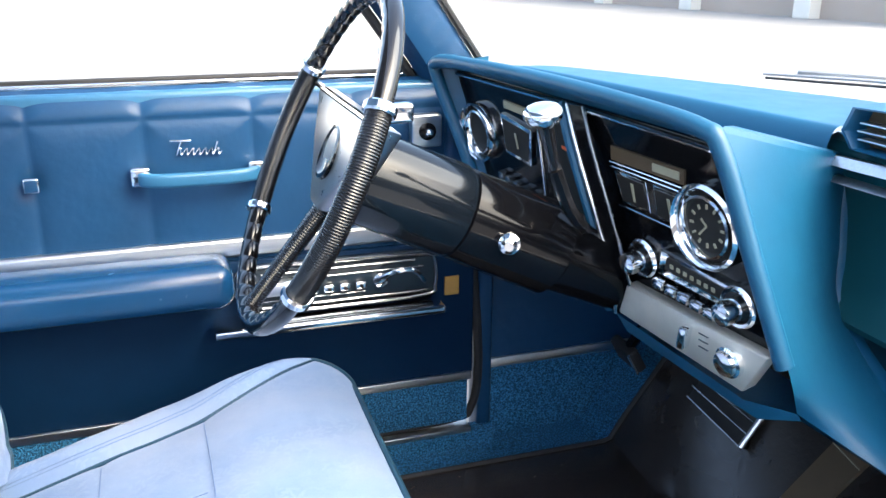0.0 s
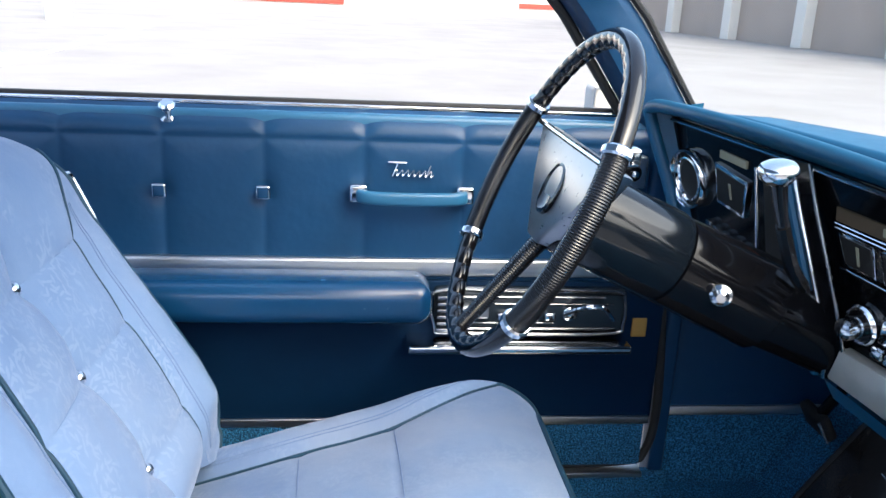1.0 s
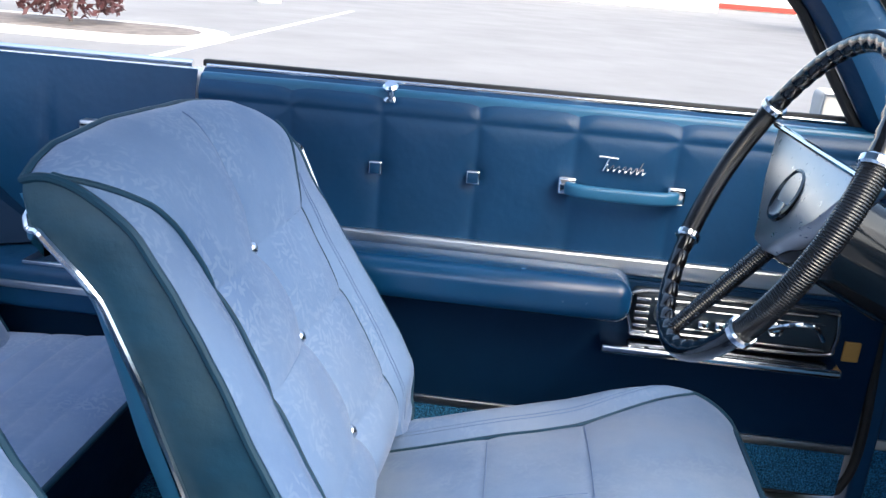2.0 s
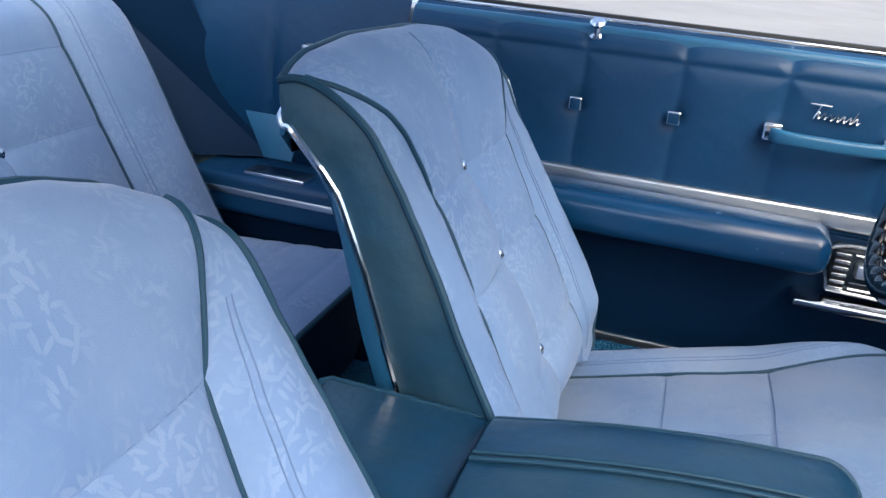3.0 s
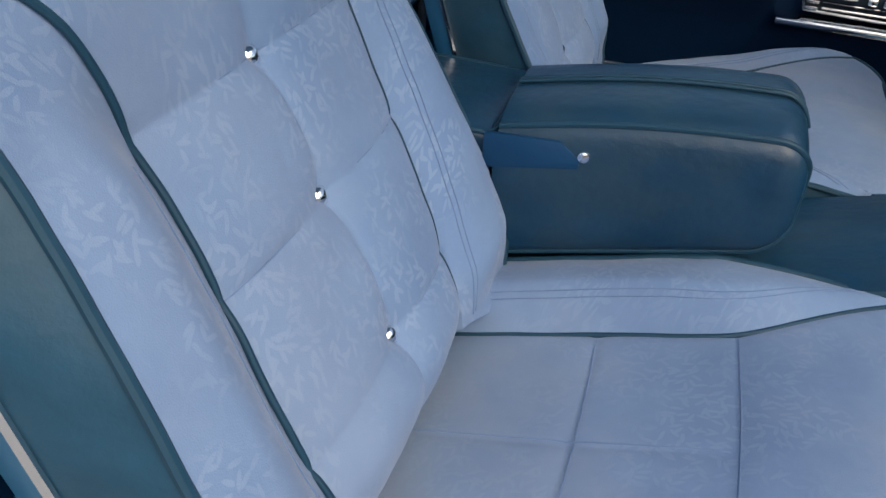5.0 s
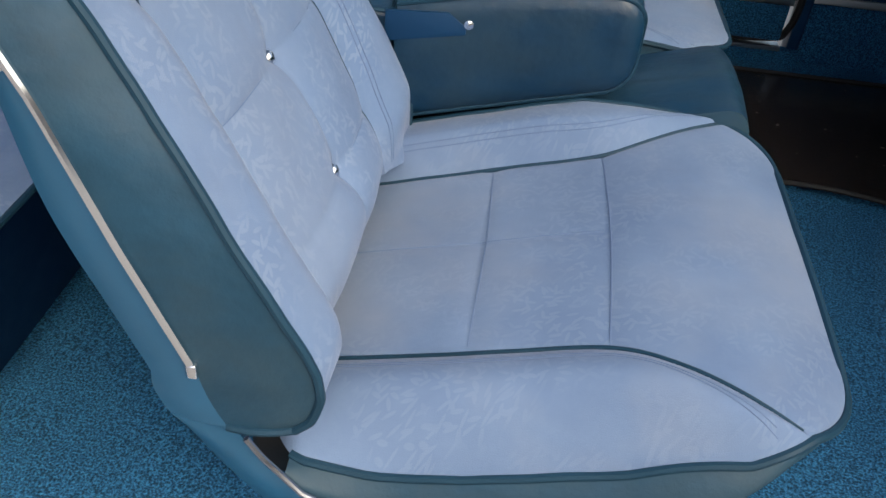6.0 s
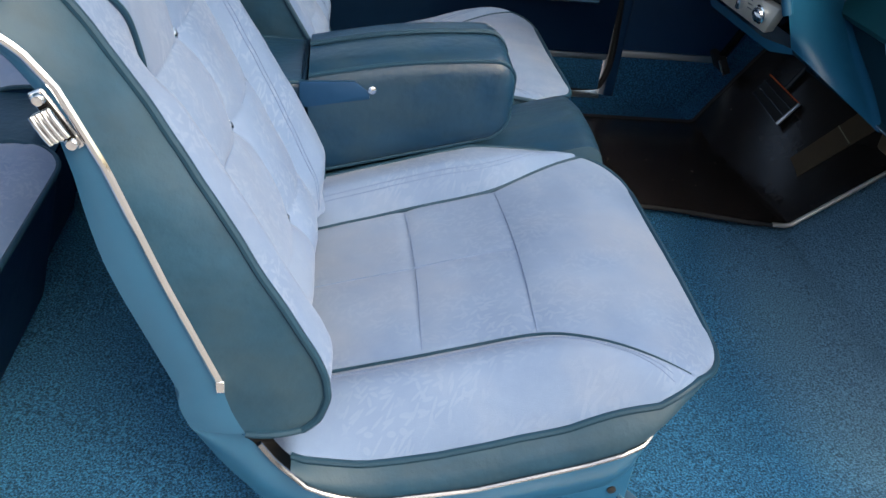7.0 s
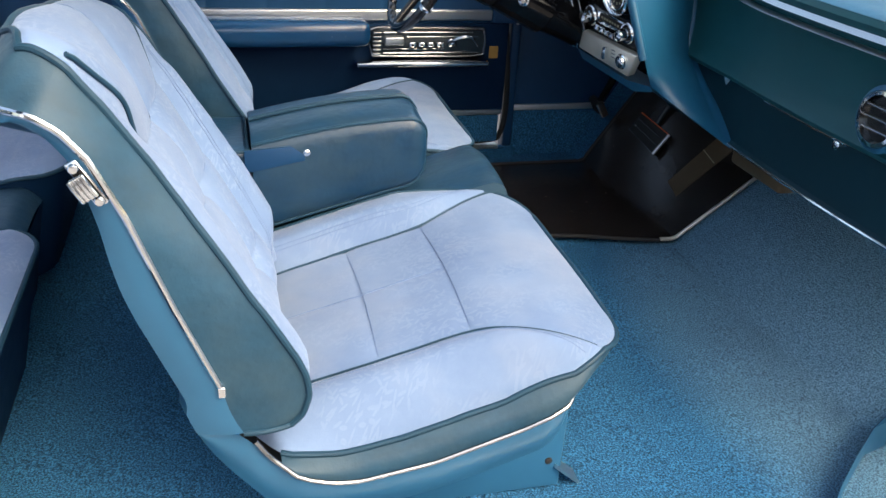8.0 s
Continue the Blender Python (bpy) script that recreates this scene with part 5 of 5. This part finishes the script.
# ---- dashboard ----
def build_dash():
    d = thing("dashboard", "teal padded dashboard across the car", "dashboard", (0.6, 0, 0.4), kind="structure")

    def screen_x(y):
        return 0.49 + 0.56 * max(0.0, 1 - (y / 0.80) ** 2) ** 0.8

    # driver's half: brow, valley, then a padded crest with a steep rear face
    def top(a, b):
        y = 0.80 - 0.60 * a
        x0 = 0.345 + 0.075 * a
        xc = 0.450 + 0.27 * (0.78 - y)
        zc = 0.721 - 0.012 * a
        x1 = max(screen_x(y), xc + 0.03)
        if b < 0.6:
            t = b / 0.6
            if t < 0.7:
                x, z = x0 + (xc - 0.016 - x0) * t / 0.7, 0.716 - 0.048 * smooth(t / 0.6)
            else:
                q = (t - 0.7) / 0.3
                x = xc - 0.016 * math.cos(q * math.pi / 2) ** 1.0
                z = 0.668 + (zc - 0.668) * math.sin(q * math.pi / 2)
        else:
            t = (b - 0.6) / 0.4
            x = xc + (x1 - xc) * t
            z = zc + 0.003 * math.sin(math.pi * t) - 0.034 * t ** 2
        return (x, y, z - 0.010 * max(0, (y - 0.72) / 0.09))
    part("top_pad", sheet(70, 90, top), DASH, d, "teal padded top")

    bow = lambda y: 0.035 * ((min(y, 0.0) + 0.3) / 0.5) ** 2 - 0.005

    def top_right(a, b):
        y = 0.20 - 0.975 * a
        x0 = 0.607 + 0.035 * ((min(y, 0.0) + 0.3) / 0.5) ** 2 - 0.014 * smooth(y / 0.2)
        x = x0 + (screen_x(y) - x0) * b
        return (x, y, 0.697 + 0.010 * smooth((y - 0.0) / 0.2) - 0.006 * math.exp(-b / 0.04) - 0.026 * b ** 2)
    part("top_pad", sheet(70, 30, top_right), DASH, d, "teal padded top")
    prof_all = [(0.63, 0.695), (0.612, 0.690), (0.606, 0.680), (0.610, 0.664), (0.620, 0.650), (0.632, 0.60), (0.632, 0.545), (0.624, 0.510), (0.612, 0.494), (0.616, 0.486), (0.632, 0.478), (0.636, 0.41), (0.630, 0.366), (0.618, 0.358), (0.66, 0.356)]
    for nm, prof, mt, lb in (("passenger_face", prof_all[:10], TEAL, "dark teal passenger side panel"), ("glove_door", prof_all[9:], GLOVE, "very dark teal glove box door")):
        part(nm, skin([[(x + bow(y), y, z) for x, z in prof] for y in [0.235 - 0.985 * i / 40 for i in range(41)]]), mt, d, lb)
    # two bright strips: the upper one starts as a sliver beside the pod and widens
    def bright(y0, y1, mid, high):
        rows = [[], [], [], []]
        for i in range(49):
            y = y0 + (y1 - y0) * i / 48
            x = (0.450 + 0.27 * (0.78 - y)) - 0.017 if y > 0.19 else 0.594 + 0.011 * smooth((0.19 - y) / 0.15) + bow(y) * smooth((0.19 - y) / 0.15)
            z, h = mid(y), high(y)
            for row, (dx, dz) in zip(rows, ((0.010, h), (0.005, h * 0.9), (-0.003, -h * 0.7), (0.004, -h))):
                row.append((x + dx, y, z + dz))
        return skin(rows)
    part("bright_strip", bright(0.40, -0.74, lambda y: 0.674 - 0.010 * smooth((0.15 - y) / 0.3), lambda y: 0.0012 + 0.0052 * smooth((0.40 - y) / 0.28)), BRUSHED, d, "brushed bright strip")
    part("bright_strip", bright(0.19, -0.74, lambda y: 0.655 - 0.012 * smooth((0.19 - y) / 0.3), lambda y: 0.0035), BRUSHED, d, "brushed bright strip")
    part("glove_strip", tube([(0.629 + bow(y), y, 0.479) for y in [-0.13 - 0.25 * i / 10 for i in range(11)]], 0.003), CHROME, d, "chrome glove box lip")
    part("foot_strip", tube([(0.621 + bow(y), y, 0.359) for y in [-0.02 - 0.7 * i / 20 for i in range(21)]], 0.0035), CHROME, d, "chrome lower edge")
    part("lock", lathe([(0.009, 0), (0.009, 0.004), (0.005, 0.006)], frame_to((-1, 0, 0.1), (0.628, -0.352, 0.470)), 18), CHROME, d, "chrome glove box lock")
    part("screw", slab([(0.628, 0.020, 0.486), (0.628, -0.008, 0.486), (0.628, 0.006, 0.470)], 0.004), CHROME, d, "small bright catch")
    c = Vector((0.612, -0.462, 0.552))
    v = part("round_vent", lathe([(0.052, -0.01), (0.054, 0.012), (0.046, 0.020), (0.042, 0.012), (0.042, -0.01)], frame_to((-1, 0, 0.05), c), 36), DASH, d, "round air vent")
    part("ring", lathe([(0.042, 0.010), (0.044, 0.020), (0.038, 0.021), (0.037, 0.0)], frame_to((-1, 0, 0.05), c), 36), CHROME, v, "chrome vent ring")
    part("cavity", lathe([(0.0405, 0.0125), (0.001, 0.013)], frame_to((-1, 0, 0.05), c), 24), BLACK, v)
    for i in range(3):
        z = c.z - 0.018 + 0.018 * i
        hw = math.sqrt(max(0.0001, 0.037 ** 2 - (z - c.z) ** 2))
        part("slat", rbox((c.x - 0.018, c.y - hw, z - 0.0016), (c.x - 0.010, c.y + hw, z + 0.0016), 0.001), TRIM, v)
    # upper vent beside the pod, in a chamfered hood
    outline = [(0.192, 0.707), (0.180, 0.734), (0.040, 0.740), (0.022, 0.712), (0.034, 0.686), (0.176, 0.689)]
    hood = [[(x, y0 + (0.107 - y0) * sh, z0 + (0.712 - z0) * sh) for y0, z0 in outline] for x, sh in ((0.68, -0.10), (0.606, 0.0), (0.598, 0.03), (0.597, 0.09), (0.602, 0.13), (0.622, 0.15))]
    uv = part("upper_vent", skin(hood, closed=True), DASH, d, "air vent in the upper pad")
    part("opening", rbox((0.618, 0.04, 0.692), (0.622, 0.176, 0.732), 0.001), OLIVE, uv, "dark vent opening")
    for i in range(3):
        part("slat", rbox((0.600, 0.046, 0.7000 + 0.0085 * i), (0.614, 0.170 - 0.002 * abs(i - 1), 0.7022 + 0.0085 * i), 0.0008), BRUSHED, uv, "bright slat")

    # instrument pod
    pod = thing("instrument_pod", "black instrument panel in a padded teal pod", "instrument panel", (0.4, 0.38, 0.5))
    O = Vector((0.323, 0.635, 0.724))
    U, D = Vector((0.1844, -0.9821, -0.0381)), Vector((0.1528, 0.0669, -0.9860))
    N = Vector((-0.9709, -0.1760, -0.1624))

    def P(s, t, h=0.0):
        return O + U * s + D * t + N * h
    plate = lambda pts, h, th, bev=0.0: slab([P(s, t, h) for s, t in reversed(pts)], th, bev)
    part("panel", plate([(-0.006, -0.006), (0.504, -0.006), (0.582, 0.190), (0.36, 0.215), (0.08, 0.215)], 0.0, 0.01), PANEL, pod, "black instrument panel")
    lip = curve([P(0.05, 0.19, 0.010), P(0.012, 0.09, 0.016), P(-0.024, 0.006, 0.022), P(-0.012, -0.020, 0.024), P(0.10, -0.030, 0.026), P(0.25, -0.034, 0.022), P(0.40, -0.032, 0.018), P(0.492, -0.026, 0.016), P(0.516, -0.008, 0.013), P(0.552, 0.09, 0.008), P(0.592, 0.195, 0.004)], 90)
    part("brow", tube(lip, 0.0095, 12), DASH, pod, "rolled teal pad edge")
    inner = curve([P(0.07, 0.19, -0.004), P(0.034, 0.09, -0.004), P(-0.004, 0.004, -0.004), P(0.004, -0.004, -0.004), P(0.10, -0.006, -0.004), P(0.25, -0.006, -0.004), P(0.40, -0.006, -0.004), P(0.490, -0.006, -0.004), P(0.502, -0.002, -0.004), P(0.540, 0.09, -0.004), P(0.580, 0.19, -0.004)], 90)
    part("reveal", skin([lip, inner]), DASH, pod)
    part("hood", skin([[p + Vector((0.002, 0, 0.008)) for p in lip[22:58]], [Vector((p.x + 0.04, p.y, 0.722 - 0.012 * k / 35)) for k, p in enumerate(lip[22:58])], [Vector((p.x + 0.09, p.y, 0.675)) for p in lip[22:58]]]), DASH, pod)
    part("outer_flank", skin([lip[:24], [Vector((max(p.x, 0.40), 0.735 - 0.02 * k / 23, p.z + 0.004)) for k, p in enumerate(lip[:24])]]), DASH, pod)
    r1 = curve([P(0.512, -0.026, 0.013), P(0.556, 0.09, 0.008), P(0.596, 0.195, 0.004), Vector((0.490, 0.075, 0.448))], 28)
    r3 = curve([Vector((0.628, 0.205, 0.668)), Vector((0.632, 0.202, 0.58)), Vector((0.628, 0.165, 0.484)), Vector((0.622, -0.055, 0.354))], 28)
    rows = []
    for i in range(15):
        t = i / 14
        rows.append([a_.lerp(b_, t) + Vector((0, -0.008 * math.sin(math.pi * t), 0)) for a_, b_ in zip(r1, r3)])
    last = rows[-1]
    rows.append([p + Vector((0.005, -0.003, 0)) for p in last])
    rows.append([p + Vector((0.014, -0.002, 0)) for p in last])
    rows.append([p + Vector((0.035, 0.004, 0)) for p in last])
    part("flank", skin(rows), DASH, pod, "broad teal pod side")
    crest = [row[0] for row in rows]
    part("flank_top", skin([crest, [p + Vector((0.010, 0.006, 0.003)) for p in crest], [p + Vector((0.03, 0.02, 0.0)) for p in crest], [p + Vector((0.07, 0.05, -0.03)) for p in crest]]), DASH, pod)
    chin = [[P(0.355, 0.236, 0.014), P(0.45, 0.243, 0.014), P(0.552, 0.250, 0.014), Vector((0.490, 0.075, 0.448))], [P(0.36, 0.262, 0.004), P(0.45, 0.268, 0.004), P(0.56, 0.275, 0.002), Vector((0.50, 0.078, 0.436))], [Vector((0.53, 0.33, 0.448)), Vector((0.54, 0.23, 0.44)), Vector((0.56, 0.12, 0.43)), Vector((0.622, -0.05, 0.356))]]
    part("chin", skin(chin), DASH, pod, "teal lower pad")
    part("top_strip", tube([P(0.0, 0.000, 0.003), P(0.288, -0.003, 0.003), P(0.50, 0.000, 0.003)], 0.0028), CHROME, pod, "thin chrome strip")

    def dial(s, t, r, name):
        m = frame_to(N, P(s, t))
        g = part("gauge", lathe([(r, -0.004), (r * 1.02, 0.010), (r * 0.95, 0.014), (r * 0.87, 0.010), (r * 0.85, 0.002)], m, 44), CHROME, pod, name)
        part("ring", lathe([(r * 0.76, 0.002), (r * 0.75, 0.010), (r * 0.69, 0.011), (r * 0.64, 0.006), (r * 0.62, 0.001)], m, 36), CHROME, g)
        part("face", lathe([(r * 0.84, 0.0035), (0.001, 0.004)], m, 30), DIAL, g)
        return g, m
    g, m = dial(0.490, 0.080, 0.045, "round chrome-ringed clock")
    for k in range(12):
        t = k * math.tau / 12
        part("mark", rbox((-0.0013, 0.0185, 0.0042), (0.0013, 0.0235, 0.0052), 0, warp=lambda c_: m @ Matrix.Rotation(t, 4, "Z") @ c_), MARK, g)
    for t, ln in ((0.8, 0.010), (2.4, 0.015)):
        part("hand", rbox((-0.001, 0, 0.0050), (0.001, ln, 0.0060), 0, warp=lambda c_: m @ Matrix.Rotation(t, 4, "Z") @ c_), MARK, g, "clock hand")
    dial(0.052, 0.075, 0.042, "deep round chrome-ringed air outlet")
    # framed windows
    def window(pts, label):
        q = part("gauge_window", plate(pts, 0.005, 0.007, 0.001), CHROME, pod, label)
        cs, ct = sum(p[0] for p in pts) / 4, sum(p[1] for p in pts) / 4
        part("glass", plate([(cs + (s - cs) * 0.86, ct + (t - ct) * 0.80) for s, t in pts], 0.0062, 0.002), DIAL, q, "dark gauge glass")
        part("pointer", plate([(cs - 0.002, ct - 0.010), (cs + 0.002, ct - 0.010), (cs + 0.006, ct + 0.010), (cs + 0.003, ct + 0.010)], 0.0072, 0.001), MARK, q)
        return q
    window([(0.112, 0.036), (0.184, 0.046), (0.178, 0.096), (0.118, 0.090)], "chrome framed warning lamp window")
    window([(0.348, 0.056), (0.400, 0.057), (0.408, 0.092), (0.362, 0.092)], "chrome framed fuel gauge")
    window([(0.412, 0.057), (0.458, 0.058), (0.459, 0.095), (0.418, 0.093)], "chrome framed temperature gauge")
    for (s0, t0), (s1, t1) in (((0.342, 0.053), (0.470, 0.054)), ((0.356, 0.096), (0.470, 0.099)), ((0.341, 0.048), (0.462, 0.049))):
        part("gauge_rail", tube([P(s0, t0, 0.005), P(s1, t1, 0.005)], 0.0013, 6), CHROME, pod, "thin chrome rail")
    part("lamp_strip", plate([(0.120, 0.018), (0.178, 0.020), (0.178, 0.030), (0.120, 0.028)], 0.003, 0.003), MARK, pod, "pale indicator strip")
    part("indicator_bar", plate([(0.341, 0.030), (0.456, 0.030), (0.456, 0.046), (0.341, 0.046)], 0.003, 0.003), OLIVE, pod, "amber indicator strip")
    part("bar_inset", plate([(0.410, 0.033), (0.450, 0.033), (0.450, 0.042), (0.410, 0.042)], 0.004, 0.002), MARK, pod)
    for i in range(5):
        s, t = 0.100 + 0.018 * i, 0.120 + 0.003 * i
        sw = part("toggle", plate([(s, t), (s + 0.012, t + 0.002), (s + 0.012, t + 0.016), (s, t + 0.014)], 0.010, 0.010, 0.001), SATIN, pod, "row of small toggle switches")
    # drum speedometer with its chrome dividers
    sp = part("speedometer", plate([(0.212, 0.020), (0.288, 0.014), (0.306, 0.132), (0.225, 0.125)], 0.004, 0.004), DIAL, pod, "tall drum speedometer")
    part("needle", plate([(0.250, 0.050), (0.284, 0.053), (0.284, 0.057), (0.250, 0.054)], 0.0055, 0.001), NEEDLE, sp, "orange needle")
    for k in range(6):
        t = 0.034 + 0.016 * k
        part("scale_mark", plate([(0.290 - 0.016 + 0.0024 * k, t), (0.290 + 0.0024 * k - 0.004, t), (0.290 + 0.0024 * k - 0.004, t + 0.002), (0.290 - 0.016 + 0.0024 * k, t + 0.002)], 0.0055, 0.001), MARK, sp)
    part("divider", tube([P(0.202, 0.020, 0.006), P(0.214, 0.130, 0.008)], 0.0026, 10), CHROME, pod, "chrome vertical divider")
    path = curve([P(0.276, -0.008, 0.012), P(0.300, 0.034, 0.020), P(0.328, 0.090, 0.024), P(0.348, 0.148, 0.022), P(0.356, 0.200, 0.016), P(0.352, 0.235, 0.014)], 30)
    part("divider", tube(path, 0.0030, 10), CHROME, pod, "chrome curved divider")
    part("divider", tube([p + U * 0.022 - N * 0.006 for p in path], 0.0026, 10), SATIN, pod, "chrome curved divider")
    part("divider_web", skin([path, [p + U * 0.022 - N * 0.006 for p in path]]), PANEL, pod)
    part("edge_pad", tube([p - U * 0.012 for p in path], 0.006, 8), DASH, pod, "teal pad beside the column")
    # radio
    r = part("radio", plate([(0.426, 0.128), (0.524, 0.134), (0.513, 0.160), (0.420, 0.158)], 0.007, 0.01, 0.001), CHROME, pod, "chrome radio face with push buttons")
    part("dial_window", plate([(0.436, 0.133), (0.518, 0.138), (0.512, 0.152), (0.432, 0.149)], 0.0085, 0.002), DIAL, r, "dark tuning window")
    for i in range(7):
        s = 0.441 + 0.010 * i
        part("digit_bar", plate([(s, 0.139 + 0.0006 * i), (s + 0.005, 0.139 + 0.0006 * i), (s + 0.005, 0.144 + 0.0006 * i), (s, 0.144 + 0.0006 * i)], 0.0092, 0.001), MARK, r)
    for i in range(5):
        s, t = 0.420 + 0.019 * i, 0.161 + 0.0012 * i
        part("push_button", plate([(s, t), (s + 0.015, t + 0.001), (s + 0.014, t + 0.012), (s - 0.001, t + 0.011)], 0.016, 0.012, 0.002), CHROME, r)
    for s, t in ((0.394, 0.150), (0.534, 0.153)):
        k = part("radio_knob", lathe([(0.022, 0.0), (0.023, 0.006), (0.021, 0.009), (0.014, 0.008)], frame_to(N, P(s, t)), 30), CHROME, r, "chrome outer ring")
        part("inner_knob", lathe([(0.012, 0.004), (0.013, 0.022), (0.012, 0.030), (0.008, 0.032)], frame_to(N, P(s, t)), 26), CHROME, k, "chrome radio knob")
        part("dish", lathe([(0.018, 0.0085), (0.013, 0.0088)], frame_to(N, P(s, t)), 26), BLACK, k)
    pl = part("lower_plate", plate([(0.374, 0.188), (0.580, 0.188), (0.550, 0.243), (0.357, 0.233)], 0.014, 0.02, 0.003), PLATE, pod, "brushed steel lower plate")
    part("wiper_switch", plate([(0.472, 0.196), (0.482, 0.196), (0.476, 0.224), (0.466, 0.224)], 0.026, 0.012, 0.002), CHROME, pl, "chrome slide switch")
    for i in range(3):
        part("caption_bar", plate([(0.490, 0.199 + 0.008 * i), (0.504, 0.199 + 0.008 * i), (0.503, 0.2005 + 0.008 * i), (0.489, 0.2005 + 0.008 * i)], 0.0146, 0.001), SATIN, pl)
    part("lighter", lathe([(0.017, 0), (0.017, 0.006), (0.014, 0.008), (0.013, 0.012), (0.005, 0.014)], frame_to(N, P(0.535, 0.212, 0.014)), 26), CHROME, pl, "chrome cigarette lighter")
    ud = thing("under_dash", "dark shade filler, duct and brace beneath the dashboard", "under dash", (0.7, 0.1, 0.4), kind="structure")
    # black box standing in for the shade under the dash
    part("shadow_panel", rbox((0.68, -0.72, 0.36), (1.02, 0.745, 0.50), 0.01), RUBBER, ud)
    part("duct", rbox((0.655, -0.20, 0.308), (0.78, -0.02, 0.352), 0.008), OLIVE, ud, "brown cardboard duct")
    part("column_brace", tube([(0.60, 0.33, 0.46), (0.80, 0.33, 0.38)], 0.05, 16), PANEL, ud)


def toe(x, y):
    """The floor's height: flat, rising to the driver's sill, then up the toe board."""
    k = smooth((y - 0.18) / 0.48)
    z = 0.028 * k
    x0 = 0.690 - 0.055 * k
    if x > x0:
        z += (0.80 + 0.85 * k) * (x - x0)
    return z


def build_pedals():
    m = thing("floor_mat", "black rubber driver's floor mat with a bright edge", "floor mat", (0.5, 0.45, 0))

    def place(a, b, h=0.0):
        x = 0.05 + 0.86 * a
        near = 0.250 - 0.06 * smooth((x - 0.35) / 0.35)
        y = near + (0.674 - 0.17 * max(0.0, x - 0.66) - near) * b
        return Vector((x, y, toe(x, y) + 0.014 + h))
    n = 61
    part("mat", skin([[place(j / 60, i / 30) for i in range(31)] for j in range(n)]), MAT, m)
    part("edge", tube([place(j / 60, 0.0, 0.001) for j in range(46)], 0.005), RUBBER, m)
    part("edge", tube([place(j / 60, 1.0, 0.001) for j in range(n)], 0.005), RUBBER, m)
    part("bright_edge", tube([place(j / 60, 0.0, 0.003) for j in range(42, n)], 0.0055), PLATE, m, "bright metal edge")
    part("bright_edge", tube([place(j / 60, 1.0, 0.003) for j in range(14, n)], 0.0025), SATIN, m, "bright metal edge")
    w = thing("toe_strip", "worn brown fibre strip on the toe board", "strip", (0.8, 0.33, 0.15))
    side = lambda k, e: Vector((0.742 + 0.155 * k, 0.358 - 0.052 * e - 0.008 * k, 0))

    def lie(k, e, h):
        p = side(k, e)
        return (p.x, p.y, toe(p.x, p.y) + 0.016 + h)
    part("strip", skin([[lie(k / 20, 0.0, 0.0) for k in range(21)], [lie(k / 20, 0.03, 0.005) for k in range(21)], [lie(k / 20, 0.5, 0.006) for k in range(21)], [lie(k / 20, 0.97, 0.005) for k in range(21)], [lie(k / 20, 1.0, 0.0) for k in range(21)]]), OLIVE, w)
    part("seam", tube([lie(0.55, 0.04, 0.006), lie(0.60, 0.96, 0.006)], 0.0012, 6), MARK, w, "pale joint")
    g = thing("accelerator_pedal", "black ribbed accelerator pedal with chrome edging", "pedal", (0.76, 0.51, 0.1))
    TLp, TRp, BRp, BLp = Vector((0.743, 0.558, 0.227)), Vector((0.771, 0.439, 0.202)), Vector((0.730, 0.436, 0.150)), Vector((0.712, 0.560, 0.180))
    part("pad", slab([TLp, BLp, BRp, TRp], 0.014, 0.003), RUBBER, g, "black rubber pad")
    back = (TRp - TLp).cross(BLp - TLp).normalized()
    if back.x > 0:
        back = -back
    for k in (0.0, 0.33, 0.66, 1.0):
        part("rib", tube([TLp.lerp(BLp, k) + back * 0.002, TRp.lerp(BRp, k) + back * 0.002], 0.0016, 6), NEEDLE if k == 0 else SATIN, g, "orange top edge" if k == 0 else "chrome rib")
    part("end_cap", tube([TRp + back * 0.002, BRp + back * 0.002], 0.0045, 8), BRUSHED, g, "bright end cap")
    part("arm", tube([TRp.lerp(BLp, 0.5) - back * 0.01, Vector((0.80, 0.50, 0.28))], 0.008), BLACK, g)
    b = thing("brake_pedal", "wide black brake pedal with bright trim", "pedal", (0.66, 0.68, 0.2))
    M = Matrix.Translation((0.672, 0.700, 0.205)) @ Matrix.Rotation(radians(-30), 4, "Y")
    part("pad", rbox((-0.010, -0.045, -0.024), (0.010, 0.030, 0.024), 0.006, warp=lambda c: M @ c), RUBBER, b, "black rubber pad")
    part("trim", tube([M @ Vector((-0.011, -0.043, -0.022)), M @ Vector((-0.011, -0.043, 0.022))], 0.003, 6), CHROME, b, "bright edge trim")
    part("arm", tube([M @ Vector((0.008, -0.02, 0.02)), (0.70, 0.58, 0.42)], 0.010), BLACK, b)


build_outside()
build_body()
front_seat(-0.386, 1, "light blue brocade passenger seat with grey-blue vinyl sides")
front_seat(0.352, -1, "light blue brocade driver's seat with grey-blue vinyl sides")
build_armrest()
build_rear()
build_door()
build_steering()
build_dash()
build_pedals()
